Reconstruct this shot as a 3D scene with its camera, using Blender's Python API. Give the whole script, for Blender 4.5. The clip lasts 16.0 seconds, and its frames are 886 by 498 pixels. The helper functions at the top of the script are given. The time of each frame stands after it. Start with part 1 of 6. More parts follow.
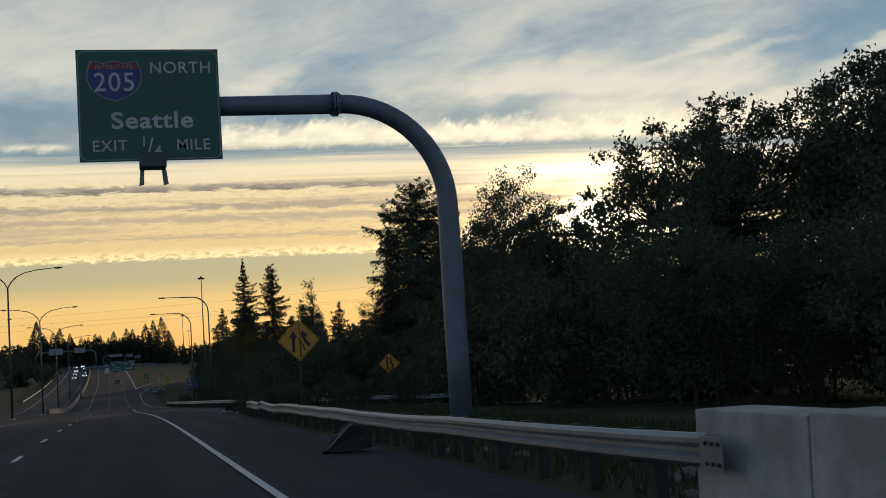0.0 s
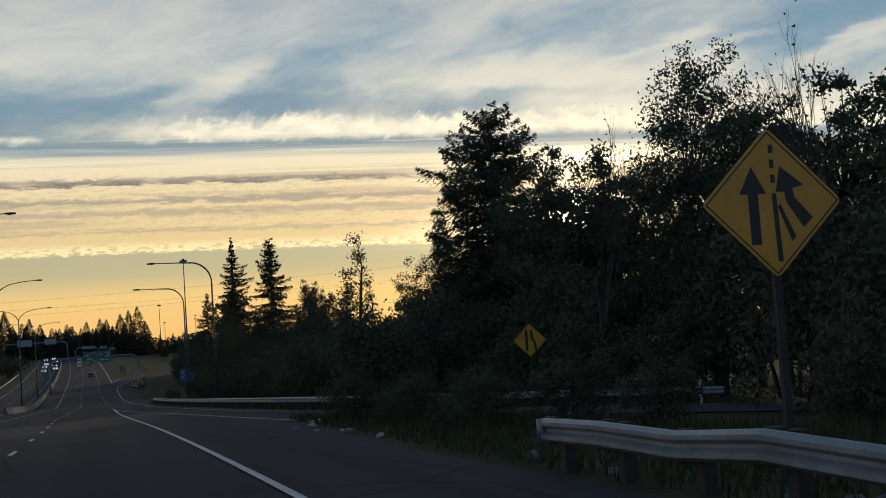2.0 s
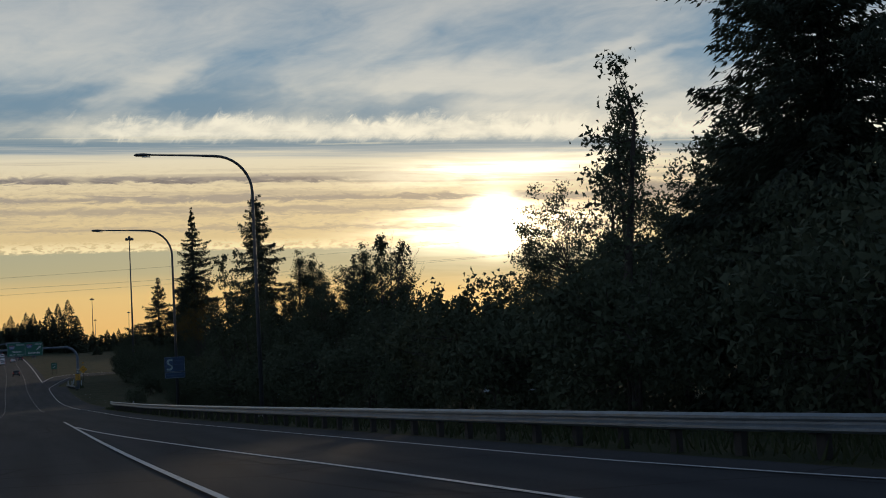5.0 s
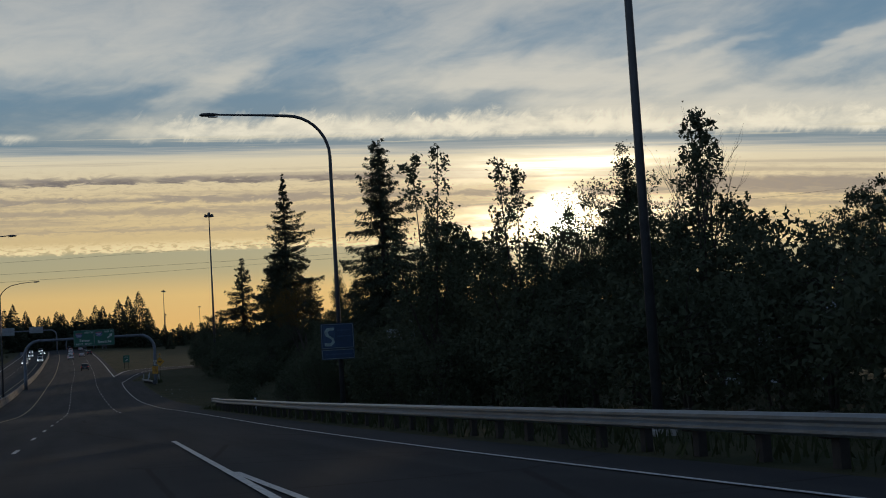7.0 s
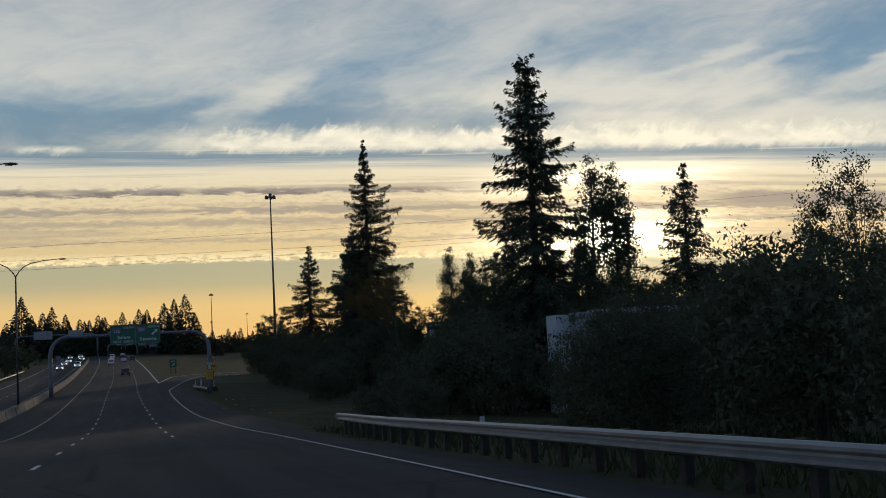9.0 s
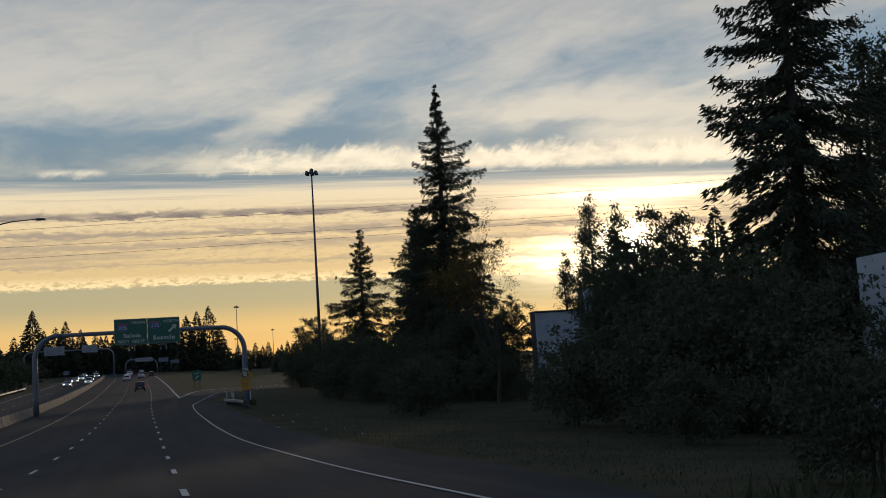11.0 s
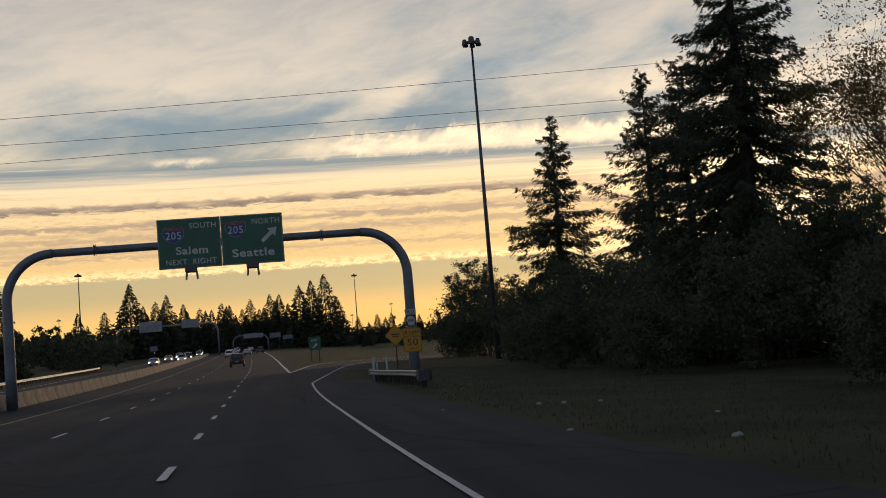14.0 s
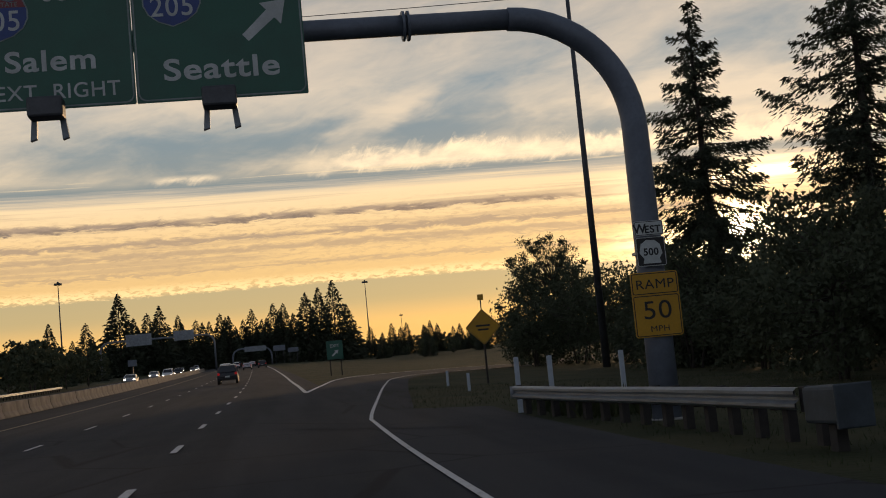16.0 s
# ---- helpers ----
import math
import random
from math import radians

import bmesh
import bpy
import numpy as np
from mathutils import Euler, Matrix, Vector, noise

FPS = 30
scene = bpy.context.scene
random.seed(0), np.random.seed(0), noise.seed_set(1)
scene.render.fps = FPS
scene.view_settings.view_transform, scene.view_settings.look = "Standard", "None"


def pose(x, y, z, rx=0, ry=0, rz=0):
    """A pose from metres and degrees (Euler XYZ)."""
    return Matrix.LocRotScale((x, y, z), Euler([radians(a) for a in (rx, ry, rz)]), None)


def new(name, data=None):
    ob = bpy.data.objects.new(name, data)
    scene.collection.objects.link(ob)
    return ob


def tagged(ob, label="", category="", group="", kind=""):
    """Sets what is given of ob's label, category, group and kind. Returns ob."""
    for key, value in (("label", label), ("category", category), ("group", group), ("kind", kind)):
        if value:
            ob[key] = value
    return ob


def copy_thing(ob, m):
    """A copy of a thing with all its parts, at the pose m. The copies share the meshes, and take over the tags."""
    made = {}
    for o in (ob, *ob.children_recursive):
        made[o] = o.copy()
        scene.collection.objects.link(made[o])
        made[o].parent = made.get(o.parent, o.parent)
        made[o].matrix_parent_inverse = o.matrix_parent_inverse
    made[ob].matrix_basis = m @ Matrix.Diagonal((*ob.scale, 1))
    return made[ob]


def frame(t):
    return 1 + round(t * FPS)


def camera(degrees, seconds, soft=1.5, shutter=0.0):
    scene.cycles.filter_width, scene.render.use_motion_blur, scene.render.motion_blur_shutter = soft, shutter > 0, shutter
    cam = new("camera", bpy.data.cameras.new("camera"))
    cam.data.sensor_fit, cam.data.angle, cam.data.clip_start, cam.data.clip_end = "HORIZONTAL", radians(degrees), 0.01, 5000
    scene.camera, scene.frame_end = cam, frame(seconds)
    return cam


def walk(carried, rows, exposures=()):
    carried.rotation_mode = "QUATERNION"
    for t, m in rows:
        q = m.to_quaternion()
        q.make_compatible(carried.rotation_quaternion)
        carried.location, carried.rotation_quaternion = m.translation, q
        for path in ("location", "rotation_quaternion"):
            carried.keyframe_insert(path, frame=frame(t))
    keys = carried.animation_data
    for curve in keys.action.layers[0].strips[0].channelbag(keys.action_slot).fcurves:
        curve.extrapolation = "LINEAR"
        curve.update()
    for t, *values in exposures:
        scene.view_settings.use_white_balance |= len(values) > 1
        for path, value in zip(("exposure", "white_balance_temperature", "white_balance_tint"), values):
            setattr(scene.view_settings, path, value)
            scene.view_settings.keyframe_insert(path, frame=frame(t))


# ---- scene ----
# The camera and its drive: t, x, y, z, yaw, pitch, roll
cam = camera(38.0, 16.0, soft=1.0)
DRIVE = [
    (0.0, 1.229, 1.551, 1.052, -14.283, 4.778, -3.724), (0.5, 1.226, 11.205, 0.92, -15.888, 4.515, -4.452),
    (1.0, 1.134, 21.071, 0.844, -15.547, 4.449, -4.424), (1.5, 0.952, 31.077, 0.794, -14.627, 4.598, -3.559),
    (2.0, 0.796, 41.07, 0.706, -15.416, 4.394, -3.863), (2.5, 0.626, 51.147, 0.597, -14.788, 4.574, -3.471),
    (3.0, 0.549, 61.276, 0.477, -14.881, 4.615, -3.16), (5.5, -0.069, 111.365, -0.518, -18.86, 4.393, -3.332),
    (6.0, 0.002, 122.08, -0.775, -17.302, 4.453, -2.858), (6.5, 0.138, 132.82, -1.009, -16.427, 4.283, -3.823),
    (7.0, 0.273, 143.659, -1.204, -15.671, 4.441, -3.455), (7.5, 0.414, 154.659, -1.406, -16.401, 4.898, -3.568),
    (8.0, 0.522, 165.84, -1.619, -15.929, 5.094, -4.363), (8.5, 0.677, 177.123, -1.811, -13.829, 5.262, -3.32),
    (9.0, 0.892, 188.444, -2.005, -13.802, 5.117, -2.872), (9.5, 1.179, 199.754, -2.226, -13.126, 5.425, -2.694),
    (10.0, 1.52, 211.063, -2.445, -13.089, 5.463, -3.309), (12.5, 2.896, 267.767, -3.808, -12.469, 6.793, -3.49),
    (13.0, 3.232, 279.181, -3.748, -11.316, 6.489, -3.776), (13.5, 3.526, 290.628, -3.662, -11.424, 7.125, -3.723),
    (14.0, 3.764, 302.152, -3.577, -7.981, 5.344, -4.704), (14.5, 3.857, 313.665, -3.491, -9.246, 7.007, -3.02),
    (15.0, 3.835, 325.005, -3.364, -9.005, 7.346, -2.391), (15.5, 3.803, 336.098, -3.186, -6.233, 4.826, -7.281),
    (16.0, 3.781, 347.265, -3.005, -7.92, 5.974, -5.483)]
walk(cam, [(t, pose(x, y, z, 90 + p, 0, w) @ pose(0, 0, 0, 0, 0, r)) for t, x, y, z, w, p, r in DRIVE],
     [(0.0, 0.0, 6300, 8), (2.5, 0.0, 6050, 8), (5.5, -0.3, 5900, 9), (7.0, -0.38, 5900, 9), (8.0, -0.12, 5900, 9), (10.0, -0.15, 6000, 10),
      (12.5, -0.05, 7000, 15), (13.0, -0.2, 7100, 15), (13.5, 0.0, 7200, 16), (15.0, 0.15, 7600, 18), (16.0, 0.0, 7700, 18)])

# ---- light: low evening sun ahead, thin cloud all over the sky ----
SUN_AZ, SUN_EL = 21.0, 5.4   # degrees, azimuth clockwise from +y
sun_way = Vector((math.sin(radians(SUN_AZ)) * math.cos(radians(SUN_EL)),
                  math.cos(radians(SUN_AZ)) * math.cos(radians(SUN_EL)), math.sin(radians(SUN_EL))))
lamp = bpy.data.lights.new("sun", "SUN")
lamp.energy, lamp.angle, lamp.color = 0.75, radians(2.0), (1.0, 0.72, 0.42)
sun = new("sun", lamp)
sun.rotation_euler = (-sun_way).to_track_quat("-Z", "Y").to_euler()

world = bpy.data.worlds.new("evening_sky")
scene.world = world
world.use_nodes = True
WT = world.node_tree
WT.nodes.clear()


class Nodes:
    """Short hand for building node trees."""

    def __init__(self, tree):
        self.t = tree

    def n(self, kind, **kw):
        node = self.t.nodes.new(kind)
        if "operation" in kw:
            node.operation = kw["operation"]
        if "use_clamp" in kw:
            node.use_clamp = kw["use_clamp"]
        if "interpolation_type" in kw:
            node.interpolation_type = kw["interpolation_type"]
        if "feature" in kw:
            node.feature = kw["feature"]
        if "data_type" in kw:
            node.data_type, node.blend_type = kw["data_type"], kw["blend_type"]
        return node

    def put(self, sock, v):
        if isinstance(v, bpy.types.NodeSocket):
            self.t.links.new(v, sock)
        else:
            sock.default_value = v

    def math(self, op, a, b=0.0, c=0.0, clamp=False):
        m = self.n("ShaderNodeMath", operation=op, use_clamp=clamp)
        for i, v in enumerate((a, b, c)):
            self.put(m.inputs[i], v)
        return m.outputs[0]

    def step(self, v, lo, hi):
        m = self.n("ShaderNodeMapRange", interpolation_type="SMOOTHSTEP")
        self.put(m.inputs["Value"], v)
        self.put(m.inputs["From Min"], lo)
        self.put(m.inputs["From Max"], hi)
        return m.outputs[0]

    def xyz(self, x, y, z=0.0):
        m = self.n("ShaderNodeCombineXYZ")
        for i, v in enumerate((x, y, z)):
            self.put(m.inputs[i], v)
        return m.outputs[0]

    def noise(self, vec, scale=1.0, detail=4.0, rough=0.55, dist=0.0, out="Fac"):
        m = self.n("ShaderNodeTexNoise")
        if vec is not None:
            self.put(m.inputs["Vector"], vec)
        for k, v in (("Scale", scale), ("Detail", detail), ("Roughness", rough), ("Distortion", dist)):
            self.put(m.inputs[k], v)
        return m.outputs[out]

    def mix(self, f, a, b, mode="MIX"):
        m = self.n("ShaderNodeMix", data_type="RGBA", blend_type=mode)
        self.put(m.inputs[0], f)
        self.put(m.inputs[6], a)
        self.put(m.inputs[7], b)
        return m.outputs[2]

    def ramp(self, f, stops):
        m = self.n("ShaderNodeValToRGB")
        el = m.color_ramp.elements
        while len(el) < len(stops):
            el.new(0.5)
        for e, (p, col) in zip(el, stops):
            e.position, e.color = p, (*col, 1.0)
        self.put(m.inputs[0], f)
        return m.outputs[0]


def srgb(r, g, b):
    return tuple(((c / 255) / 12.92 if c <= 10 else ((c / 255 + 0.055) / 1.055) ** 2.4) for c in (r, g, b))


N = Nodes(WT)
way = N.n("ShaderNodeTexCoord").outputs["Generated"]
sep = N.n("ShaderNodeSeparateXYZ")
N.put(sep.inputs[0], way)
dx, dy, dz = sep.outputs
az = N.math("MULTIPLY", N.math("ARCTAN2", dx, dy), 57.2958)
el = N.math("MULTIPLY", N.math("ARCSINE", dz), 57.2958)
# the cloud sheets dip towards the right: height measured along them
side_az = N.math("MINIMUM", N.math("MAXIMUM", az, 0.0), 45.0)
lay = N.math("ADD", el, N.math("MULTIPLY", N.math("MULTIPLY", side_az, side_az), 0.0014))
# clear air and thin veil, by height above the horizon
thin = N.noise(N.xyz(N.math("MULTIPLY", az, 0.10), N.math("MULTIPLY", lay, 5.0), 8.0), 1.0, 5.0, 0.65, 0.3)
up = N.math("DIVIDE", N.math("ADD", lay, N.math("MULTIPLY", N.math("MULTIPLY", N.math("SUBTRACT", thin, 0.5), 1.1), N.step(lay, 8.4, 9.3))), 60.0, clamp=True)
base = N.ramp(up, [
    (0.0, srgb(190, 138, 78)), (0.028, srgb(212, 166, 98)), (0.052, srgb(208, 172, 108)), (0.068, srgb(166, 154, 116)),
    (0.083, srgb(160, 152, 120)), (0.087, srgb(200, 172, 120)), (0.12, srgb(208, 183, 136)), (0.150, srgb(212, 196, 162)), (0.1545, srgb(160, 160, 152)),
    (0.16, srgb(104, 123, 132)), (0.22, srgb(88, 122, 143)), (0.30, srgb(92, 117, 135)), (0.42, srgb(96, 110, 124)), (1.0, srgb(72, 86, 106))])
# high veil: a pale sheet with blue gaps and combed streaks
bend = N.noise(N.xyz(N.math("MULTIPLY", az, 0.16), N.math("MULTIPLY", el, 0.45), 3.0), 1.0, 4.0, 0.6, out="Color")
bendv = N.n("ShaderNodeVectorMath", operation="SUBTRACT")
N.put(bendv.inputs[0], bend)
bendv.inputs[1].default_value = (0.5, 0.5, 0.5)
bent = N.n("ShaderNodeVectorMath", operation="MULTIPLY_ADD")
N.put(bent.inputs[0], bendv.outputs[0])
bent.inputs[1].default_value = (5.5, 2.0, 0.0)
N.put(bent.inputs[2], N.xyz(az, el))


def patch(a, e, wide, tall, tilt, amount):
    """A soft-edged patch of the veil about a direction, thicker or thinner than the rest."""
    mp = N.n("ShaderNodeMapping")
    mp.vector_type = "TEXTURE"
    N.put(mp.inputs[0], bent.outputs[0])
    mp.inputs["Location"].default_value, mp.inputs["Scale"].default_value = (a, e, 0), (wide, tall, 1)
    mp.inputs["Rotation"].default_value = (0, 0, radians(tilt))
    ln = N.n("ShaderNodeVectorMath", operation="LENGTH")
    N.put(ln.inputs[0], mp.outputs[0])
    return N.math("MULTIPLY", N.step(ln.outputs["Value"], 1.25, 0.15), amount)


GAPS = [(-3.8, 10.9, 7.5, 1.6, 0, -0.85), (4.2, 11.4, 5.5, 1.2, 3, -0.7), (9.5, 12.2, 4.0, 1.25, 24, -0.6), (12.4, 14.5, 4.5, 1.2, 12, -0.22),
        (21.8, 13.5, 6.0, 1.6, 10, -0.62), (14.0, 11.0, 8.5, 0.8, -3, -0.75), (34.0, 13.6, 7.5, 2.0, 12, -0.85), (29.6, 11.2, 3.6, 0.6, 14, -0.4),
        (35.0, 10.7, 5.0, 0.7, 6, -0.45), (12.6, 13.3, 3.0, 1.6, 28, -0.12), (-8.0, 13.0, 5.0, 1.0, -8, -0.3)]
STREAKS = [(-2.0, 14.4, 10.0, 2.0, 4, 0.3), (5.6, 11.95, 3.6, 0.7, 26, 0.5), (17.3, 11.95, 7.0, 0.9, 11, 0.6), (26.0, 12.85, 2.2, 0.34, 16, 0.5),
           (28.8, 12.4, 3.0, 0.32, 16, 0.5), (34.2, 12.0, 3.6, 0.34, 12, 0.45), (25.0, 11.5, 8.0, 0.75, -3, 0.5), (30.0, 9.7, 9.0, 0.9, -6, 0.4), (22.0, 10.3, 6.0, 0.5, -6, 0.4)]
sh = N.math("SUBTRACT", az, N.math("MULTIPLY", el, 2.2))
fluff = N.noise(N.xyz(N.math("MULTIPLY", N.math("SUBTRACT", az, N.math("MULTIPLY", el, 0.8)), 0.32), N.math("MULTIPLY", el, 0.85), 4.4), 1.0, 7.0, 0.6, 0.5)
comb = N.noise(N.xyz(N.math("MULTIPLY", sh, 0.30), N.math("MULTIPLY", el, 0.30), 7.0), 1.0, 7.0, 0.62, 0.6)
soft = N.noise(N.xyz(N.math("MULTIPLY", sh, 0.09), N.math("MULTIPLY", el, 0.22), 2.6), 1.0, 4.0, 0.55, 0.3)
cir = N.math("ADD", 0.6, N.math("ADD", N.math("MULTIPLY", N.math("SUBTRACT", comb, 0.5), 0.7), N.math("ADD", N.math("MULTIPLY", N.math("SUBTRACT", soft, 0.5), 0.7), N.math("MULTIPLY", N.math("SUBTRACT", fluff, 0.5), 1.3))))
for row_ in GAPS + STREAKS:
    cir = N.math("ADD", cir, patch(*row_))
cir = N.math("MULTIPLY_ADD", N.step(cir, -0.45, 1.25), 0.86, 0.06)
cir = N.math("MULTIPLY", cir, N.math("MULTIPLY", N.step(lay, 9.5, 10.3), N.step(el, 45.0, 18.0)))
cirrus_tint = N.ramp(up, [(0.15, srgb(222, 206, 172)), (0.19, srgb(204, 195, 175)), (0.24, srgb(187, 182, 170)), (0.30, srgb(170, 167, 160)), (0.4, srgb(120, 126, 134)), (1.0, srgb(84, 94, 110))])
sky = N.mix(N.math("MULTIPLY", cir, 0.95), base, cirrus_tint)
# ragged bright edge of the lower cloud sheet, ruffled on top
ruff = N.noise(N.xyz(N.math("MULTIPLY", N.math("SUBTRACT", az, N.math("MULTIPLY", lay, 0.6)), 1.15), N.math("MULTIPLY", lay, 1.0), 1.0), 1.0, 7.0, 0.64, 0.7)
ruff_el = N.math("ADD", lay, N.math("MULTIPLY", N.math("SUBTRACT", ruff, 0.5), 2.2))
puff = N.math("MULTIPLY", N.step(N.math("ADD", lay, N.math("MULTIPLY", N.math("SUBTRACT", ruff, 0.5), 0.9)), 9.65, 10.05), N.step(ruff_el, 11.0, 10.3))
where = N.math("ADD", N.step(az, 0.5, 5.0), N.math("MULTIPLY", N.math("MULTIPLY", N.step(az, -5.2, -3.6), N.step(az, -1.4, -2.4)), N.step(lay, 10.2, 9.9)))
where = N.math("MULTIPLY", where, N.math("MULTIPLY_ADD", N.step(N.noise(N.xyz(N.math("MULTIPLY", az, 0.5), N.math("MULTIPLY", lay, 1.1), 9.0), 1.0, 5.0, 0.62), 0.32, 0.62), 0.65, 0.35))
sky = N.mix(N.math("MULTIPLY", N.math("MULTIPLY", puff, where, clamp=True), 0.9), sky, (*srgb(232, 218, 188), 1.0))
thinm = N.math("MULTIPLY", N.step(thin, 0.54, 0.66), N.math("MULTIPLY", N.step(lay, 9.3, 9.5), N.step(lay, 10.6, 9.9)))
sky = N.mix(N.math("MULTIPLY", thinm, 0.5), sky, (*srgb(206, 194, 164), 1.0))
# long level bands of grey in the yellow sheet
band = N.noise(N.xyz(N.math("MULTIPLY", az, 0.05), N.math("MULTIPLY", lay, 2.4), 5.0), 1.0, 6.0, 0.62, 0.3)
rip = N.noise(N.xyz(N.math("MULTIPLY", az, 0.75), N.math("MULTIPLY", lay, 3.6), 2.0), 1.0, 5.0, 0.62, 0.8)
bandm = N.math("MULTIPLY", N.step(band, 0.48, 0.62), N.math("MULTIPLY", N.step(lay, 5.6, 6.2), N.step(lay, 9.2, 8.7)))
line_el = N.math("ADD", lay, N.math("MULTIPLY", N.math("SUBTRACT", rip, 0.5), 0.7))
line = N.math("MULTIPLY", N.step(line_el, 7.88, 8.02), N.step(line_el, 8.32, 8.1))
line = N.math("MULTIPLY", line, N.math("MULTIPLY", N.step(N.noise(N.xyz(N.math("MULTIPLY", az, 0.22), 0.0, 4.0), 1.0, 3.0), 0.3, 0.48), N.step(az, 17.0, 12.0)))
line2 = N.math("MULTIPLY", N.step(line_el, 7.05, 7.22), N.step(line_el, 7.5, 7.28))
line3 = N.math("MULTIPLY", N.step(line_el, 6.5, 6.7), N.step(line_el, 6.98, 6.75))
line4 = N.math("MULTIPLY", N.step(line_el, 5.8, 5.9), N.step(line_el, 6.08, 5.95))
mauve = N.math("MULTIPLY", N.math("MULTIPLY", N.step(line_el, 7.1, 7.4), N.step(line_el, 8.05, 7.75)), N.step(az, 24.0, 27.5))
dark = N.math("MAXIMUM", N.math("MULTIPLY", bandm, 0.42), N.math("MAXIMUM", N.math("MULTIPLY", line, 0.95), N.math("MAXIMUM", N.math("MULTIPLY", line2, 0.8), N.math("MULTIPLY", line3, 0.6))))
dark = N.math("MAXIMUM", dark, N.math("MAXIMUM", N.math("MULTIPLY", line4, 0.45), N.math("MULTIPLY", mauve, 0.9)))
sky = N.mix(dark, sky, (*srgb(136, 124, 114), 1.0))
sky = N.mix(N.math("MULTIPLY", N.math("MULTIPLY", line, N.step(rip, 0.42, 0.6)), 0.8), sky, (*srgb(104, 96, 92), 1.0))
# fine ripples in the yellow sheet
ripple = N.noise(N.xyz(N.math("MULTIPLY", az, 1.6), N.math("MULTIPLY", lay, 6.5), 6.0), 1.0, 6.0, 0.66, 0.6)
ripple = N.math("MULTIPLY", N.step(ripple, 0.46, 0.64), N.math("MULTIPLY", N.step(lay, 5.3, 6.2), N.step(lay, 9.0, 7.6)))
sky = N.mix(N.math("MULTIPLY", ripple, 0.4), sky, (*srgb(158, 140, 116), 1.0))
# crumbled row of bright cloudlets above the clear strip
crumb = N.noise(N.xyz(N.math("MULTIPLY", az, 2.6), N.math("MULTIPLY", lay, 7.0), 2.0), 1.0, 4.0, 0.6, 0.5)
crumb_el = N.math("ADD", lay, N.math("MULTIPLY", N.math("SUBTRACT", crumb, 0.5), 0.45))
row = N.math("MULTIPLY", N.step(crumb_el, 4.95, 5.08), N.step(crumb_el, 5.6, 5.15))
row = N.math("MULTIPLY", row, N.step(crumb, 0.36, 0.56))
sky = N.mix(N.math("MULTIPLY", row, 0.95), sky, (*srgb(234, 208, 154), 1.0))
# the sun's glow behind the veil
dot = N.n("ShaderNodeVectorMath", operation="DOT_PRODUCT")
N.put(dot.inputs[0], way)
dot.inputs[1].default_value = sun_way
off = N.math("MULTIPLY", N.math("ARCCOSINE", N.math("MINIMUM", dot.outputs["Value"], 0.999999)), 57.2958)
halo = N.math("EXPONENT", N.math("MULTIPLY", off, -0.28))
disc_glow = N.math("EXPONENT", N.math("MULTIPLY", N.math("MULTIPLY", off, off), -1.5))
daz = N.math("SUBTRACT", az, SUN_AZ)


def oval(centre, wide, tall):
    a = N.math("POWER", N.math("ABSOLUTE", N.math("DIVIDE", daz, wide)), 2.0)
    b = N.math("POWER", N.math("ABSOLUTE", N.math("DIVIDE", N.math("SUBTRACT", el, centre), tall)), 2.0)
    return N.math("EXPONENT", N.math("MULTIPLY", N.math("ADD", a, b), -1.0))


streak = N.noise(N.xyz(N.math("MULTIPLY", az, 0.22), N.math("MULTIPLY", lay, 2.6), 11.0), 1.0, 6.0, 0.62, 0.5)
veil = N.math("MULTIPLY", N.math("SUBTRACT", 1.0, N.math("MULTIPLY", dark, 0.97)), N.math("MULTIPLY_ADD", N.step(streak, 0.36, 0.62), 0.75, 0.45))
glow = N.math("ADD", N.math("MULTIPLY", halo, 0.14), N.math("ADD", N.math("MULTIPLY", oval(5.3, 4.0, 0.85), 2.4), N.math("MULTIPLY", oval(7.8, 4.2, 0.5), 1.3)))
glow = N.math("ADD", N.math("MULTIPLY", glow, veil), N.math("MULTIPLY", disc_glow, 12.0))
tint = N.n("ShaderNodeVectorMath", operation="SCALE")
tint.inputs[0].default_value = (1.0, 0.83, 0.54)
N.put(tint.inputs["Scale"], glow)
addv = N.n("ShaderNodeVectorMath", operation="ADD")
N.put(addv.inputs[0], sky)
N.put(addv.inputs[1], tint.outputs[0])
cool = N.ramp(up, [(0.0, srgb(144, 153, 167)), (0.12, srgb(140, 151, 167)), (0.4, srgb(114, 129, 149)), (1.0, srgb(74, 88, 108))])
turned = N.step(N.math("ADD", N.math("MULTIPLY", dx, math.sin(radians(SUN_AZ))), N.math("MULTIPLY", dy, math.cos(radians(SUN_AZ)))), 0.7, -0.1)
open_sky = N.mix(turned, addv.outputs[0], cool)     # the sky away from the sunset is grey-blue
dim = N.n("ShaderNodeVectorMath", operation="SCALE")
N.put(dim.inputs[0], open_sky)
N.put(dim.inputs["Scale"], N.math("MULTIPLY_ADD", N.step(dy, -0.2, 0.75), 0.1, 0.9))
clouds = N.n("ShaderNodeBackground")
N.put(clouds.inputs[0], dim.outputs[0])
clouds.inputs[1].default_value = 1.5
air = N.n("ShaderNodeTexSky")
air.sky_type, air.sun_disc = "NISHITA", False
air.sun_elevation, air.sun_rotation = radians(SUN_EL), radians(SUN_AZ)
blue = N.n("ShaderNodeBackground")
N.put(blue.inputs[0], air.outputs[0])
blue.inputs[1].default_value = 0.05
both = N.n("ShaderNodeMixShader")     # clear air shows thinly through the veil
both.inputs[0].default_value = 0.92
N.put(both.inputs[1], blue.outputs[0])
N.put(both.inputs[2], clouds.outputs[0])
